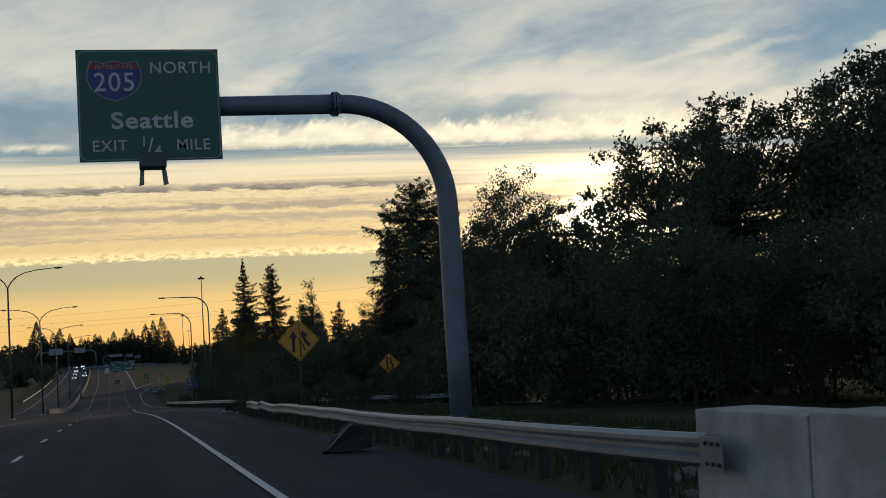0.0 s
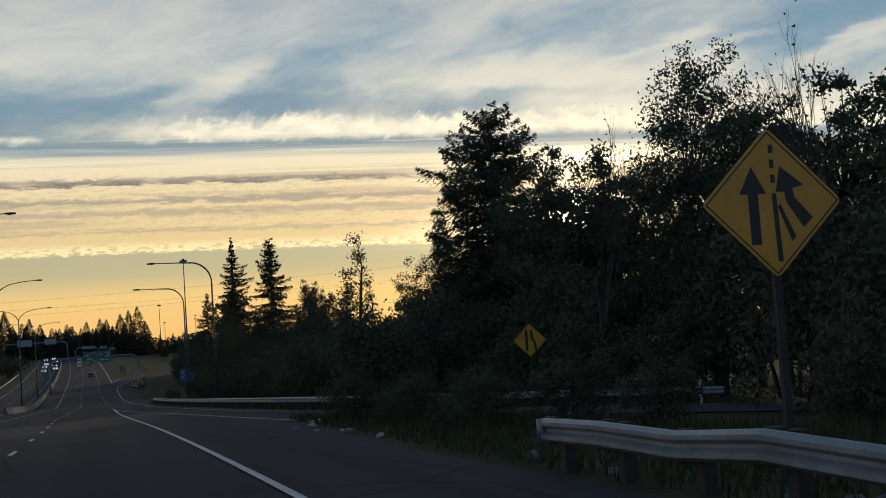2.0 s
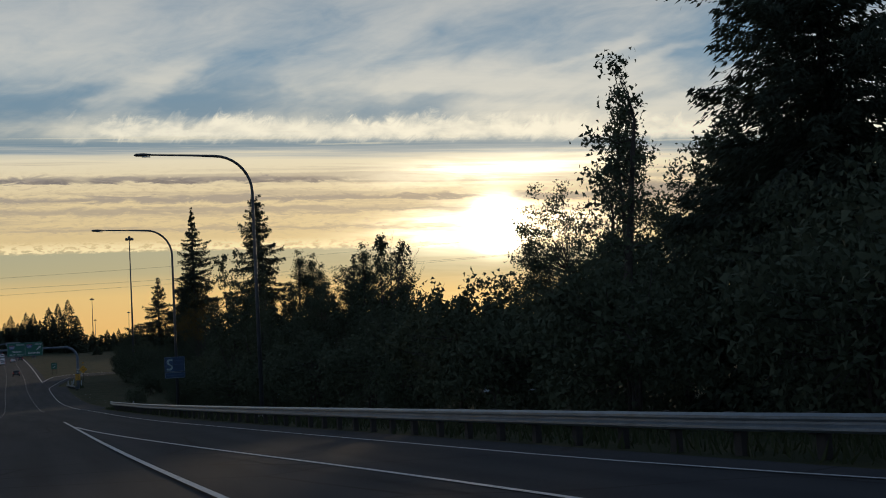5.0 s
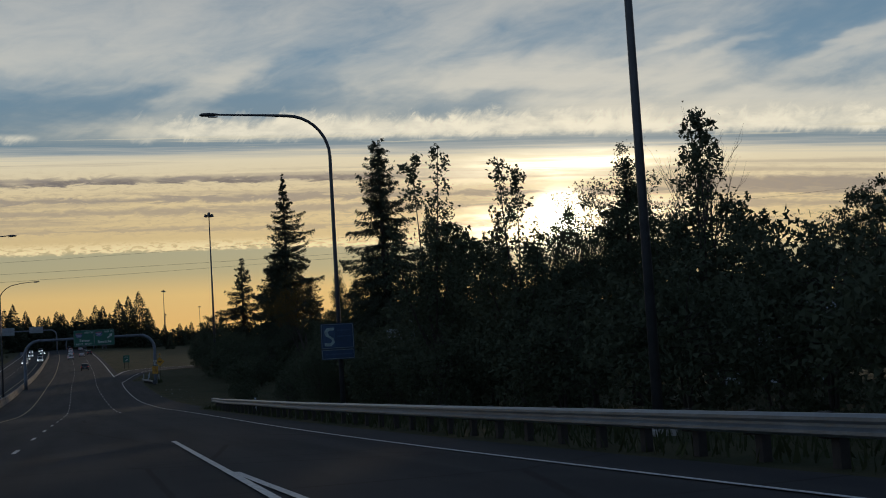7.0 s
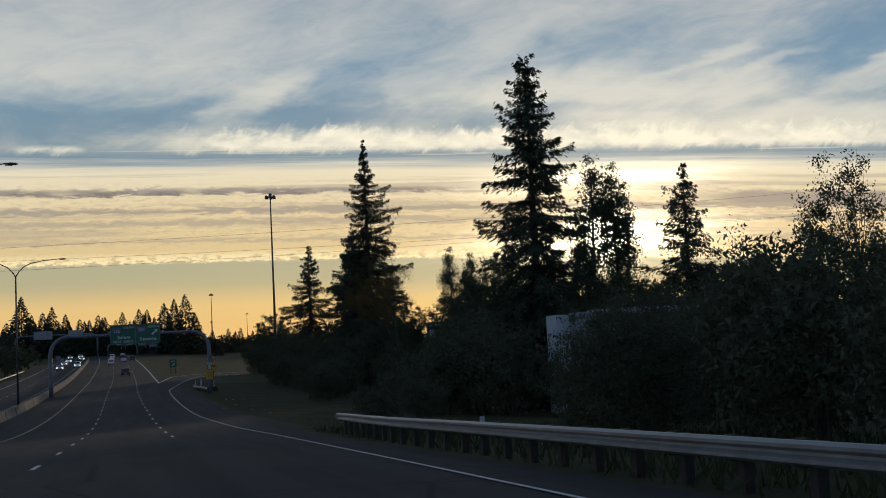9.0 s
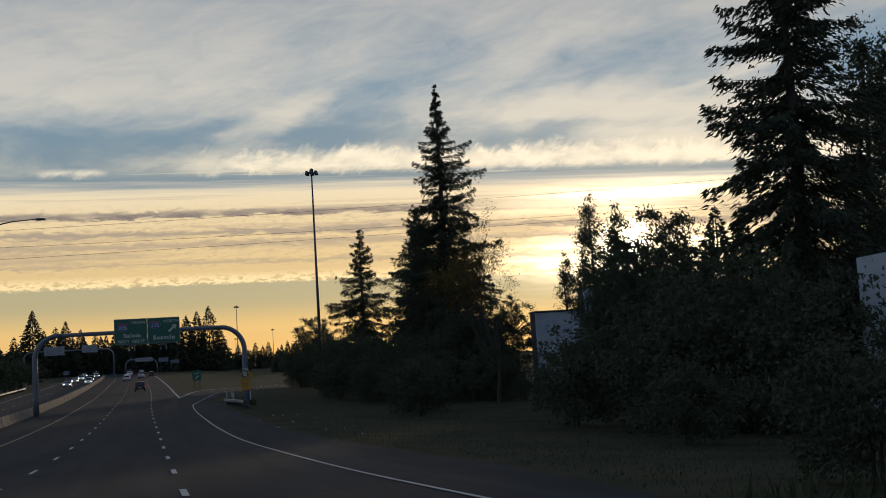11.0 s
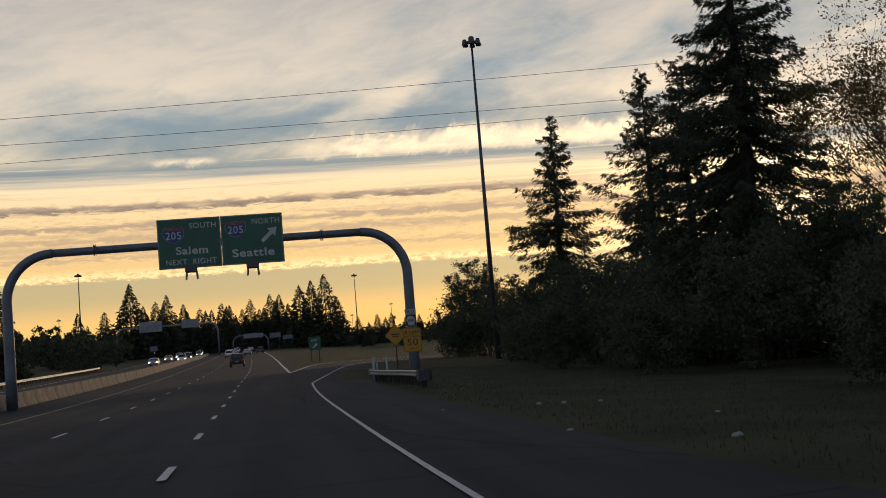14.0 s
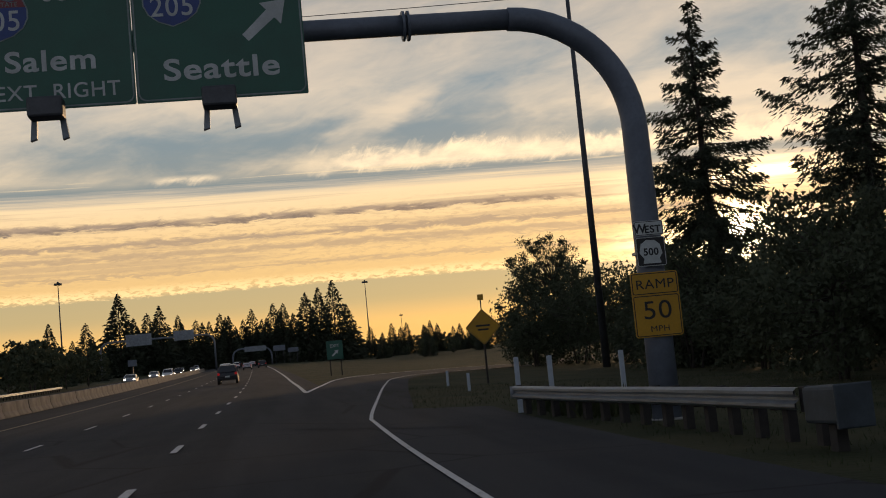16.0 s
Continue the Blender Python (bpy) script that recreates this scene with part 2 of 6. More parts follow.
N.put(N.n("ShaderNodeOutputWorld").inputs[0], both.outputs[0])

# ---- materials ----


def material(name, colour, rough=0.6, metal=0.0, vary=0.25, scale=3.0, fine=40.0, bump=0.15, dist=0.01, second=None, spec=0.5):
    """A surface with blotches at one scale and grain at another."""
    m = bpy.data.materials.new(name)
    m.use_nodes = True
    k = Nodes(m.node_tree)
    b = m.node_tree.nodes["Principled BSDF"]
    co = k.n("ShaderNodeTexCoord").outputs["Object"]
    big = k.noise(co, scale, 5.0, 0.6)
    small = k.noise(co, fine, 4.0, 0.65)
    dark_c = tuple(c * (1 - vary) for c in colour)
    light_c = second or tuple(min(1.0, c * (1 + vary)) for c in colour)
    col = k.mix(k.step(big, 0.3, 0.7), (*dark_c, 1), (*light_c, 1))
    col = k.mix(k.math("MULTIPLY", k.step(small, 0.35, 0.75), 0.35), col, (*(c * 0.6 for c in colour), 1))
    k.put(b.inputs["Base Color"], col)
    k.put(b.inputs["Roughness"], k.math("MULTIPLY_ADD", big, 0.2, rough - 0.1, clamp=True))
    b.inputs["Metallic"].default_value = metal
    b.inputs["Specular IOR Level"].default_value = spec
    if bump:
        bu = k.n("ShaderNodeBump")
        bu.inputs["Strength"].default_value, bu.inputs["Distance"].default_value = bump, dist
        k.put(bu.inputs["Height"], small)
        k.put(b.inputs["Normal"], bu.outputs[0])
    return m


def foliage(name, colour, second):
    """Leaves: each one its own shade, letting a little light through."""
    m = bpy.data.materials.new(name)
    m.use_nodes = True
    k = Nodes(m.node_tree)
    b = m.node_tree.nodes["Principled BSDF"]
    rnd = k.n("ShaderNodeNewGeometry").outputs["Random Per Island"]
    col = k.mix(rnd, (*colour, 1), (*second, 1))
    k.put(b.inputs["Base Color"], col)
    b.inputs["Roughness"].default_value = 0.8
    b.inputs["Specular IOR Level"].default_value = 0.1
    tr = k.n("ShaderNodeBsdfTranslucent")
    k.put(tr.inputs[0], col)
    mx = k.n("ShaderNodeMixShader")
    mx.inputs[0].default_value = 0.15
    k.put(mx.inputs[1], b.outputs[0])
    k.put(mx.inputs[2], tr.outputs[0])
    k.put(m.node_tree.nodes["Material Output"].inputs[0], mx.outputs[0])
    return m


def glowing(name, colour, strength):
    m = bpy.data.materials.new(name)
    m.use_nodes = True
    b = m.node_tree.nodes["Principled BSDF"]
    b.inputs["Base Color"].default_value = (*colour, 1)
    b.inputs["Emission Color"].default_value = (*colour, 1)
    b.inputs["Emission Strength"].default_value = strength
    return m


def asphalt_material():
    """Worn asphalt: aggregate grain, darker wheel tracks and oil, sealed cracks."""
    m = bpy.data.materials.new("asphalt")
    m.use_nodes = True
    k = Nodes(m.node_tree)
    b = m.node_tree.nodes["Principled BSDF"]
    co = k.n("ShaderNodeTexCoord").outputs["Object"]
    mp = k.n("ShaderNodeMapping")
    mp.inputs["Scale"].default_value = (1.0, 0.04, 1.0)
    k.put(mp.inputs[0], co)
    tracks = k.noise(mp.outputs[0], 0.9, 3.0, 0.5)
    blot = k.noise(co, 0.25, 5.0, 0.6)
    grain = k.noise(co, 60.0, 3.0, 0.7)
    col = k.mix(k.step(tracks, 0.35, 0.65), (0.026, 0.03, 0.036, 1), (0.042, 0.045, 0.051, 1))
    col = k.mix(k.math("MULTIPLY", k.step(blot, 0.45, 0.7), 0.5), col, (0.05, 0.05, 0.053, 1))
    col = k.mix(k.math("MULTIPLY", k.step(grain, 0.5, 0.75), 0.5), col, (0.075, 0.075, 0.078, 1))
    vor = k.n("ShaderNodeTexVoronoi", feature="DISTANCE_TO_EDGE")
    vor.inputs["Scale"].default_value = 0.16
    k.put(vor.inputs["Vector"], k.mix(0.08, co, k.noise(co, 0.7, 3.0, out="Color")))
    col = k.mix(k.math("MULTIPLY", k.step(vor.outputs["Distance"], 0.012, 0.004), 0.6), col, (0.018, 0.018, 0.019, 1))
    k.put(b.inputs["Base Color"], col)
    k.put(b.inputs["Roughness"], k.math("MULTIPLY_ADD", blot, 0.15, 0.82))
    b.inputs["Specular IOR Level"].default_value = 0.08
    bu = k.n("ShaderNodeBump")
    bu.inputs["Strength"].default_value, bu.inputs["Distance"].default_value = 0.35, 0.01
    k.put(bu.inputs["Height"], grain)
    k.put(b.inputs["Normal"], bu.outputs[0])
    return m


def line_material(name, colour):
    """Road paint, worn through to the asphalt in specks."""
    m = bpy.data.materials.new(name)
    m.use_nodes = True
    k = Nodes(m.node_tree)
    b = m.node_tree.nodes["Principled BSDF"]
    co = k.n("ShaderNodeTexCoord").outputs["Object"]
    wear = k.noise(co, 9.0, 6.0, 0.7)
    large = k.noise(co, 0.35, 2.0)
    f = k.math("MULTIPLY", k.step(wear, 0.5, 0.68), k.step(large, 0.2, 0.7))
    k.put(b.inputs["Base Color"], k.mix(f, (*colour, 1), (0.07, 0.07, 0.07, 1)))
    b.inputs["Roughness"].default_value = 0.6
    return m


ASPHALT = asphalt_material()
WHITE_LINE = line_material("white_line_paint", (0.52, 0.53, 0.53))
YELLOW_LINE = line_material("yellow_line_paint", (0.26, 0.2, 0.1))
GRASS = material("rough_grass", (0.036, 0.05, 0.02), 0.9, vary=0.4, scale=0.25, fine=6.0, bump=0.8, dist=0.08, second=(0.062, 0.058, 0.03), spec=0.1)
BLADES = foliage("grass_blades", (0.036, 0.048, 0.022), (0.056, 0.064, 0.03))
CONCRETE = material("weathered_concrete", (0.33, 0.32, 0.3), 0.85, vary=0.3, scale=1.3, fine=30, bump=0.3)
# strong tone blotches stand in for warm spots of light along the median
OLD_CONCRETE = material("light_spotted_concrete", (0.17, 0.145, 0.125), 0.9, vary=0.6, scale=0.45, fine=24, bump=0.4)
STEEL = material("galvanised_steel", (0.19, 0.22, 0.245), 0.45, 0.45, vary=0.2, scale=2.0, fine=25, bump=0.05)
DARK_STEEL = material("dull_grey_steel", (0.075, 0.08, 0.088), 0.5, 0.5, vary=0.2, scale=2.0, fine=25, bump=0.05)
ARM_STEEL = material("painted_steel_tube", (0.12, 0.145, 0.18), 0.5, 0.2, vary=0.18, scale=1.2, fine=12, bump=0.06)
WOOD = material("weathered_timber", (0.034, 0.03, 0.027), 0.9, vary=0.3, scale=4, fine=40, bump=0.4)
GREEN_SHEET = material("green_sign_sheeting", (0.004, 0.095, 0.062), 0.4, vary=0.12, scale=1.0, fine=30, bump=0.02)
WHITE_SHEET = material("white_sign_sheeting", (0.46, 0.5, 0.49), 0.45, vary=0.16, scale=2.0, fine=30, bump=0.0)
DIM_WHITE = material("dull_white_sheeting", (0.2, 0.26, 0.25), 0.5, vary=0.3, scale=2.0, fine=30, bump=0.0)
YELLOW_SHEET = material("yellow_sign_sheeting", (0.5, 0.26, 0.013), 0.4, vary=0.12, scale=1.5, fine=20, bump=0.02)
BLUE_SHEET = material("blue_sign_sheeting", (0.010, 0.045, 0.2), 0.4, vary=0.12, scale=1.5, fine=20, bump=0.02)
SERVICE_BLUE = material("faded_blue_sheeting", (0.014, 0.042, 0.1), 0.45, vary=0.2, scale=1.5, fine=20, bump=0.02)
RED_SHEET = material("red_sign_sheeting", (0.2, 0.02, 0.026), 0.4, vary=0.1, scale=2.0, fine=20, bump=0.0)
BLACK_SHEET = material("black_sign_sheeting", (0.012, 0.012, 0.012), 0.5, vary=0.2, scale=2.0, fine=20, bump=0.0)
BARK = material("bark", (0.048, 0.04, 0.032), 0.9, vary=0.35, scale=1.5, fine=18, bump=0.8, dist=0.03)
NEEDLES = foliage("conifer_needles", (0.048, 0.06, 0.042), (0.064, 0.075, 0.05))
LEAVES = foliage("broad_leaves", (0.06, 0.074, 0.046), (0.08, 0.094, 0.058))
DRY_LEAVES = foliage("turning_leaves", (0.06, 0.06, 0.02), (0.16, 0.1, 0.03))
SIDING = material("white_painted_siding", (0.39, 0.45, 0.51), 0.7, vary=0.1, scale=0.8, fine=12, bump=0.1)
IMPACT = material("dull_dark_sheet", (0.045, 0.06, 0.07), 0.7, 0.1, vary=0.3, scale=2.0, fine=20, bump=0.05)
# roof covering, and the backing that paints shade between the store's boards
ROOF_AND_GAP = material("dark_roofing_and_gap_shade", (0.05, 0.05, 0.055), 0.8, vary=0.3, scale=1.0, fine=15)
RUBBER = material("tyre_rubber", (0.018, 0.018, 0.018), 0.8)
GLASS = material("dark_car_glass", (0.012, 0.014, 0.016), 0.08, vary=0.1, bump=0.0, spec=0.8)
ALLOY = material("wheel_alloy", (0.4, 0.4, 0.42), 0.3, 0.9, bump=0.0)
HEAD = glowing("headlight_glow", (1.0, 0.93, 0.8), 5.0)
TAIL = glowing("tail_light_glow", (0.6, 0.02, 0.015), 0.2)
STONE = material("field_stone", (0.12, 0.115, 0.11), 0.9, vary=0.4, scale=5, fine=25, bump=0.5)
DULL_BLUE = material("faded_blue_print", (0.03, 0.07, 0.14), 0.5, vary=0.2)
PALE_PRINT = material("faded_pale_print", (0.26, 0.36, 0.36), 0.5, vary=0.3, scale=4.0)
LITTER = material("pale_litter", (0.26, 0.27, 0.27), 0.7, vary=0.3)

# ---- shared builders ----


def curve_through(table):
    """A smooth function through (y, value) pairs."""
    xs, vs = [p[0] for p in table], [p[1] for p in table]
    sl = [(vs[i + 1] - vs[i]) / (xs[i + 1] - xs[i]) for i in range(len(xs) - 1)]
    ms = [sl[0]] + [(sl[i - 1] * (xs[i + 1] - xs[i]) + sl[i] * (xs[i] - xs[i - 1])) / (xs[i + 1] - xs[i - 1]) for i in range(1, len(xs) - 1)] + [sl[-1]]

    def value(v):
        v = min(max(v, xs[0]), xs[-1])
        i = max(j for j in range(len(xs) - 1) if xs[j] <= v)
        h = xs[i + 1] - xs[i]
        s = (v - xs[i]) / h
        return (vs[i] * (1 + 2 * s) * (1 - s) ** 2 + h * ms[i] * s * (1 - s) ** 2
                + vs[i + 1] * s * s * (3 - 2 * s) + h * ms[i + 1] * s * s * (s - 1))
    return value


# the road's long profile: falls to a sag, then climbs
GRADE = curve_through([(-200, 1.3), (-60, 0.3), (0, -0.35), (61, -0.92), (111, -1.9), (166, -3.0), (211, -3.85), (240, -4.45),
                       (268, -4.98), (290, -5.06), (314, -4.88), (347, -4.4), (380, -3.68), (416, -2.65), (500, 0), (600, 3.25),
                       (700, 6.5), (800, 9.8), (1000, 15), (1200, 17), (4600, 17)])


def land(x, y):
    """Height of the ground: cross fall to the right of the road, rough beyond."""
    z = GRADE(y) - 0.05 - 0.02 * min(max(x - 2, 0), 8) - 0.045 * min(max(x - 10, 0), 20)
    far = min(max((abs(x - 5) - 30) / 60, 0), 1)
    return z + far * 1.2 * noise.noise(Vector((x * 0.02, y * 0.02, 0)))


def mesh_object(name, verts, faces, mat, parent=None, label="", smooth=False):
    me = bpy.data.meshes.new(name)
    me.from_pydata([tuple(v) for v in verts], [], faces)
    me.materials.append(mat)
    if smooth:
        me.polygons.foreach_set("use_smooth", [True] * len(me.polygons))
    me.update()
    ob = new(name, me)
    if parent is not None:
        ob.parent = parent
    if label:
        ob["label"] = label
    return ob


def part(name, bm, mat, parent=None, label="", smooth=False):
    """Links a bmesh as one mesh object under a thing or a part."""
    me = bpy.data.meshes.new(name)
    bm.to_mesh(me)
    bm.free()
    me.materials.append(mat)
    if smooth:
        me.polygons.foreach_set("use_smooth", [True] * len(me.polygons))
    ob = new(name, me)
    if parent is not None:
        ob.parent = parent
    if label:
        ob["label"] = label
    return ob


def thing(name, m, label, category, group="", kind=""):
    ob = new(name)
    ob.matrix_basis = m
    ob.empty_display_size = 0.3
    return tagged(ob, label, category, group, kind)


def box(bm, x0, x1, y0, y1, z0, z1, bevel=0.0):
    r = bmesh.ops.create_cube(bm, size=1.0)
    for v in r["verts"]:
        v.co = Vector(((x0 + x1) / 2 + v.co.x * (x1 - x0), (y0 + y1) / 2 + v.co.y * (y1 - y0), (z0 + z1) / 2 + v.co.z * (z1 - z0)))
    if bevel:
        es = {e for v in r["verts"] for e in v.link_edges}
        bmesh.ops.bevel(bm, geom=list(es), offset=bevel, segments=2, affect="EDGES", profile=0.5)
    return bm


def boxed(x0, x1, y0, y1, z0, z1, bevel=0.0):
    return box(bmesh.new(), x0, x1, y0, y1, z0, z1, bevel)


def tube_data(path, radii, sides=12, caps=True):
    """Vertices and faces of a round tube along points, with a radius for each."""
    pts = [Vector(p) for p in path]
    vs, fs = [], []
    ref = Vector((0, 1, 0))
    for i, p in enumerate(pts):
        d = (pts[min(i + 1, len(pts) - 1)] - pts[max(i - 1, 0)]).normalized()
        r_ = ref if abs(d.dot(ref)) < 0.95 else Vector((1, 0, 0))
        u = d.cross(r_).normalized()
        w = d.cross(u)
        for k in range(sides):
            a = 2 * math.pi * k / sides
            vs.append(p + (u * math.cos(a) + w * math.sin(a)) * radii[i])
    for i in range(len(pts) - 1):
        for k in range(sides):
            a, b = i * sides + k, i * sides + (k + 1) % sides
            fs.append((a, b, b + sides, a + sides))
    if caps:
        fs.append(tuple(range(sides - 1, -1, -1)))
        fs.append(tuple(range((len(pts) - 1) * sides, len(pts) * sides)))
    return vs, fs


def tube(name, path, radii, mat, parent=None, label="", sides=12):
    if not isinstance(radii, (list, tuple)):
        radii = [radii] * len(path)
    vs, fs = tube_data(path, radii, sides)
    return mesh_object(name, vs, fs, mat, parent, label, smooth=True)


def disc(bm, r, depth, at, axis="Y", sides=20):
    rot = Matrix.Rotation(radians(90), 4, "X") if axis == "Y" else (Matrix.Rotation(radians(90), 4, "Y") if axis == "X" else Matrix())
    bmesh.ops.create_cone(bm, cap_ends=True, segments=sides, radius1=r, radius2=r, depth=depth, matrix=Matrix.Translation(at) @ rot)
    return bm


def flat_shape(pts, y0, y1):
    """A shape drawn in x and z, with a thickness along y."""
    bm = bmesh.new()
    f = [bm.verts.new((x, y0, z)) for x, z in pts]
    b = [bm.verts.new((x, y1, z)) for x, z in pts]
    bm.faces.new(f)
    bm.faces.new(list(reversed(b)))
    for i in range(len(pts)):
        j = (i + 1) % len(pts)
        bm.faces.new((f[j], f[i], b[i], b[j]))
    bmesh.ops.recalc_face_normals(bm, faces=bm.faces)
    return bm


def rounded(x0, x1, z0, z1, r, n=4):
    pts = []
    for cx, cz, a0 in ((x1 - r, z1 - r, 0), (x0 + r, z1 - r, 90), (x0 + r, z0 + r, 180), (x1 - r, z0 + r, 270)):
        for k in range(n + 1):
            a = radians(a0 + 90 * k / n)
            pts.append((cx + r * math.cos(a), cz + r * math.sin(a)))
    return pts


def frame_shape(x0, x1, z0, z1, r, w, y0, y1):
    """A flat border with rounded corners, w wide."""
    o, i = rounded(x0, x1, z0, z1, r), rounded(x0 + w, x1 - w, z0 + w, z1 - w, max(r - w, 0.005))
    n = len(o)
    vs = [(x, y, z) for pts in (o, i) for y in (y0, y1) for x, z in pts]
    fs = []
    for k in range(n):
        j = (k + 1) % n
        fs += [(k, j, 2 * n + j, 2 * n + k), (n + k, 3 * n + k, 3 * n + j, n + j), (k, n + k, n + j, j), (2 * n + k, 2 * n + j, 3 * n + j, 3 * n + k)]
    return vs, fs


def words(body, size, x, z, y, mat, parent, wide=1.0, bold=0.005, name="lettering"):
    """Raised lettering centred at x, with its base line at z, facing -y."""
    cu = bpy.data.curves.new("lettering", "FONT")
    cu.body, cu.size, cu.align_x, cu.extrude, cu.offset = body, size, "CENTER", 0.004, bold * size
    cu.space_character = 1.08
    tmp = bpy.data.objects.new("lettering", cu)
    scene.collection.objects.link(tmp)
    me = bpy.data.meshes.new_from_object(tmp.evaluated_get(bpy.context.evaluated_depsgraph_get()))
    bpy.data.objects.remove(tmp)
    me.materials.clear()
    me.materials.append(mat)
    me.transform(Matrix.Translation((x, y, z)) @ Matrix.Rotation(radians(90), 4, "X") @ Matrix.Diagonal((wide, 1, 1, 1)))
    ob = new(name, me)
    ob.parent = parent
    return ob


# ---- ground and roads ----
def axis_steps(stops):
    out = []
    for a, b, s in stops:
        n = max(1, round((b - a) / s))
        out += [a + (b - a) * i / n for i in range(n)]
    return out + [stops[-1][1]]


xs = axis_steps([(-4500, -300, 600), (-300, -60, 30), (-60, -12, 6), (-12, 14, 2), (14, 60, 4), (60, 300, 20), (300, 4500, 600)])
ys = axis_steps([(-1500, -200, 400), (-200, -20, 20), (-20, 480, 4), (480, 1000, 15), (1000, 1300, 60), (1300, 4550, 650)])
gv = [(x, y, land(x, y)) for y in ys for x in xs]
nx = len(xs)
gf = [(j * nx + i, j * nx + i + 1, (j + 1) * nx + i + 1, (j + 1) * nx + i) for j in range(len(ys) - 1) for i in range(nx - 1)]
ground = tagged(mesh_object("ground", gv, gf, GRASS, smooth=True), "rough mown grass verge and open ground", "ground", kind="structure")

# lines that shape the carriageway, x at each y
EDGE = curve_through([(-150, 3.4), (20, 3.05), (60, 2.97), (90, 2.85), (130, 2.38), (170, 2.45), (250, 2.6), (300, 2.3), (350, 1.85),
                      (385, 1.62), (420, 1.65), (470, 1.3), (540, 0.4), (620, -0.8), (720, -3.2), (900, -10)])
LANE = 4.15
RAMP_RIGHT = curve_through([(100, 10.9), (112, 9.6), (123, 8.95), (136, 8.3), (152, 7.6), (170, 6.85), (188, 6.5), (203, 6.5), (228, 6.7), (250, 6.8), (272, 6.6),
                            (298, 5.95), (318, 5.82), (338, 5.82), (360, 5.85), (373, 6.0), (382, 6.25), (390, 6.9)])
RAMP_LEFT = curve_through([(60, 10.6), (85, 7.95), (98, 7.0), (120, 5.6), (135, 4.25), (144, 3.55), (158, 2.75), (166, 2.5)])


def ribbon(name, left, right, ylist, lift, mat, cuts=1):
    """A strip of road surface between two lines."""
    vs, fs = [], []
    for y in ylist:
        for k in range(cuts + 1):
            x = left(y) + (right(y) - left(y)) * k / cuts
            vs.append((x, y, land(x, y) + lift))
    w = cuts + 1
    for j in range(len(ylist) - 1):
        for k in range(cuts):
            a = j * w + k
            fs.append((a, a + 1, a + w + 1, a + w))
    return mesh_object(name, vs, fs, mat, smooth=True)


def side_edge(y):
    """Right edge of the asphalt of the main road."""
    if y < 62:
        return 6.2
    if y < 92:
        return 6.2 + (7.6 - 6.2) * (y - 62) / 30
    if y < 246:
        return min(RAMP_RIGHT(y) + 1.6, 11.5)
    return RAMP_RIGHT(y) + 1.6 + 1.9 * min((y - 246) / 18, 1) if y < 385 else EDGE(y) + 4.9


near_y = axis_steps([(-120, 480, 4), (480, 900, 15)])
road = tagged(ribbon("road", lambda y: EDGE(y) - 2 * LANE - 4.4, side_edge, near_y, 0.03, ASPHALT, 6),
              "dark worn asphalt highway with several lanes", "road", kind="structure")
tagged(ribbon("opposite_road", lambda y: EDGE(y) - 2 * LANE - 16.5, lambda y: EDGE(y) - 2 * LANE - 5.0, near_y, 0.025, ASPHALT, 3),
       "asphalt carriageway for oncoming traffic", "road", kind="structure")


def path_ribbon(name, left_pts, right_pts, lift, mat):
    """A strip between two polylines with the same number of points."""
    vs = []
    for (ax, ay), (bx, by) in zip(left_pts, right_pts):
        for k in range(4):
            x, y = ax + (bx - ax) * k / 3, ay + (by - ay) * k / 3
            vs.append((x, y, land(x, y) + lift))
    fs = [(4 * j + k, 4 * j + k + 1, 4 * j + k + 5, 4 * j + k + 4) for j in range(len(left_pts) - 1) for k in range(3)]
    return mesh_object(name, vs, fs, mat, smooth=True)


def spline(pts, step=3.0):
    """Catmull-Rom through points of the plan."""
    out = []
    p = [pts[0]] + list(pts) + [pts[-1]]
    for i in range(1, len(p) - 2):
        n = max(2, int(math.dist(p[i], p[i + 1]) / step))
        for k in range(n):
            s = k / n
            out.append(tuple(0.5 * (2 * p[i][a] + (p[i + 1][a] - p[i - 1][a]) * s + (2 * p[i - 1][a] - 5 * p[i][a] + 4 * p[i + 1][a] - p[i + 2][a]) * s * s
                                    + (3 * p[i][a] - p[i - 1][a] - 3 * p[i + 1][a] + p[i + 2][a]) * s ** 3) for a in (0, 1)))
    return out + [tuple(pts[-1])]


def even(pts, n):
    """n points evenly along a polyline."""
    ds = [0]
    for a, b in zip(pts, pts[1:]):
        ds.append(ds[-1] + math.dist(a, b))
    out = []
    for k in range(n):
        d = ds[-1] * k / (n - 1)
        i = max(j for j in range(len(ds) - 1) if ds[j] <= d + 1e-9)
        s = (d - ds[i]) / max(ds[i + 1] - ds[i], 1e-9)
        out.append((pts[i][0] + (pts[i + 1][0] - pts[i][0]) * s, pts[i][1] + (pts[i + 1][1] - pts[i][1]) * s))
    return out


# slip road that joins from the right, and the one that leaves
on_l = spline([(30, 62), (20, 76), (13, 82), (8.2, 86), (6.4, 104), (4.0, 130)])
on_r = spline([(34, 72), (24, 88), (17, 98), (12.2, 108), (10.6, 118), (9.3, 136)])
tagged(path_ribbon("on_ramp", even(on_l, 40), even(on_r, 40), 0.036, ASPHALT), "asphalt slip road joining the highway", "road", kind="structure")
EXIT_L = [(5.3, 414), (6.6, 428), (8.6, 446), (12.5, 459), (20, 473), (36, 490), (70, 508), (120, 520)]
EXIT_R = [(6.25, 382), (6.95, 390), (9.8, 419), (12.2, 438), (16.5, 452), (26, 465), (42, 476), (75, 488), (120, 496)]
ex_l = spline([(3.5, 380), (4.5, 400)] + EXIT_L)
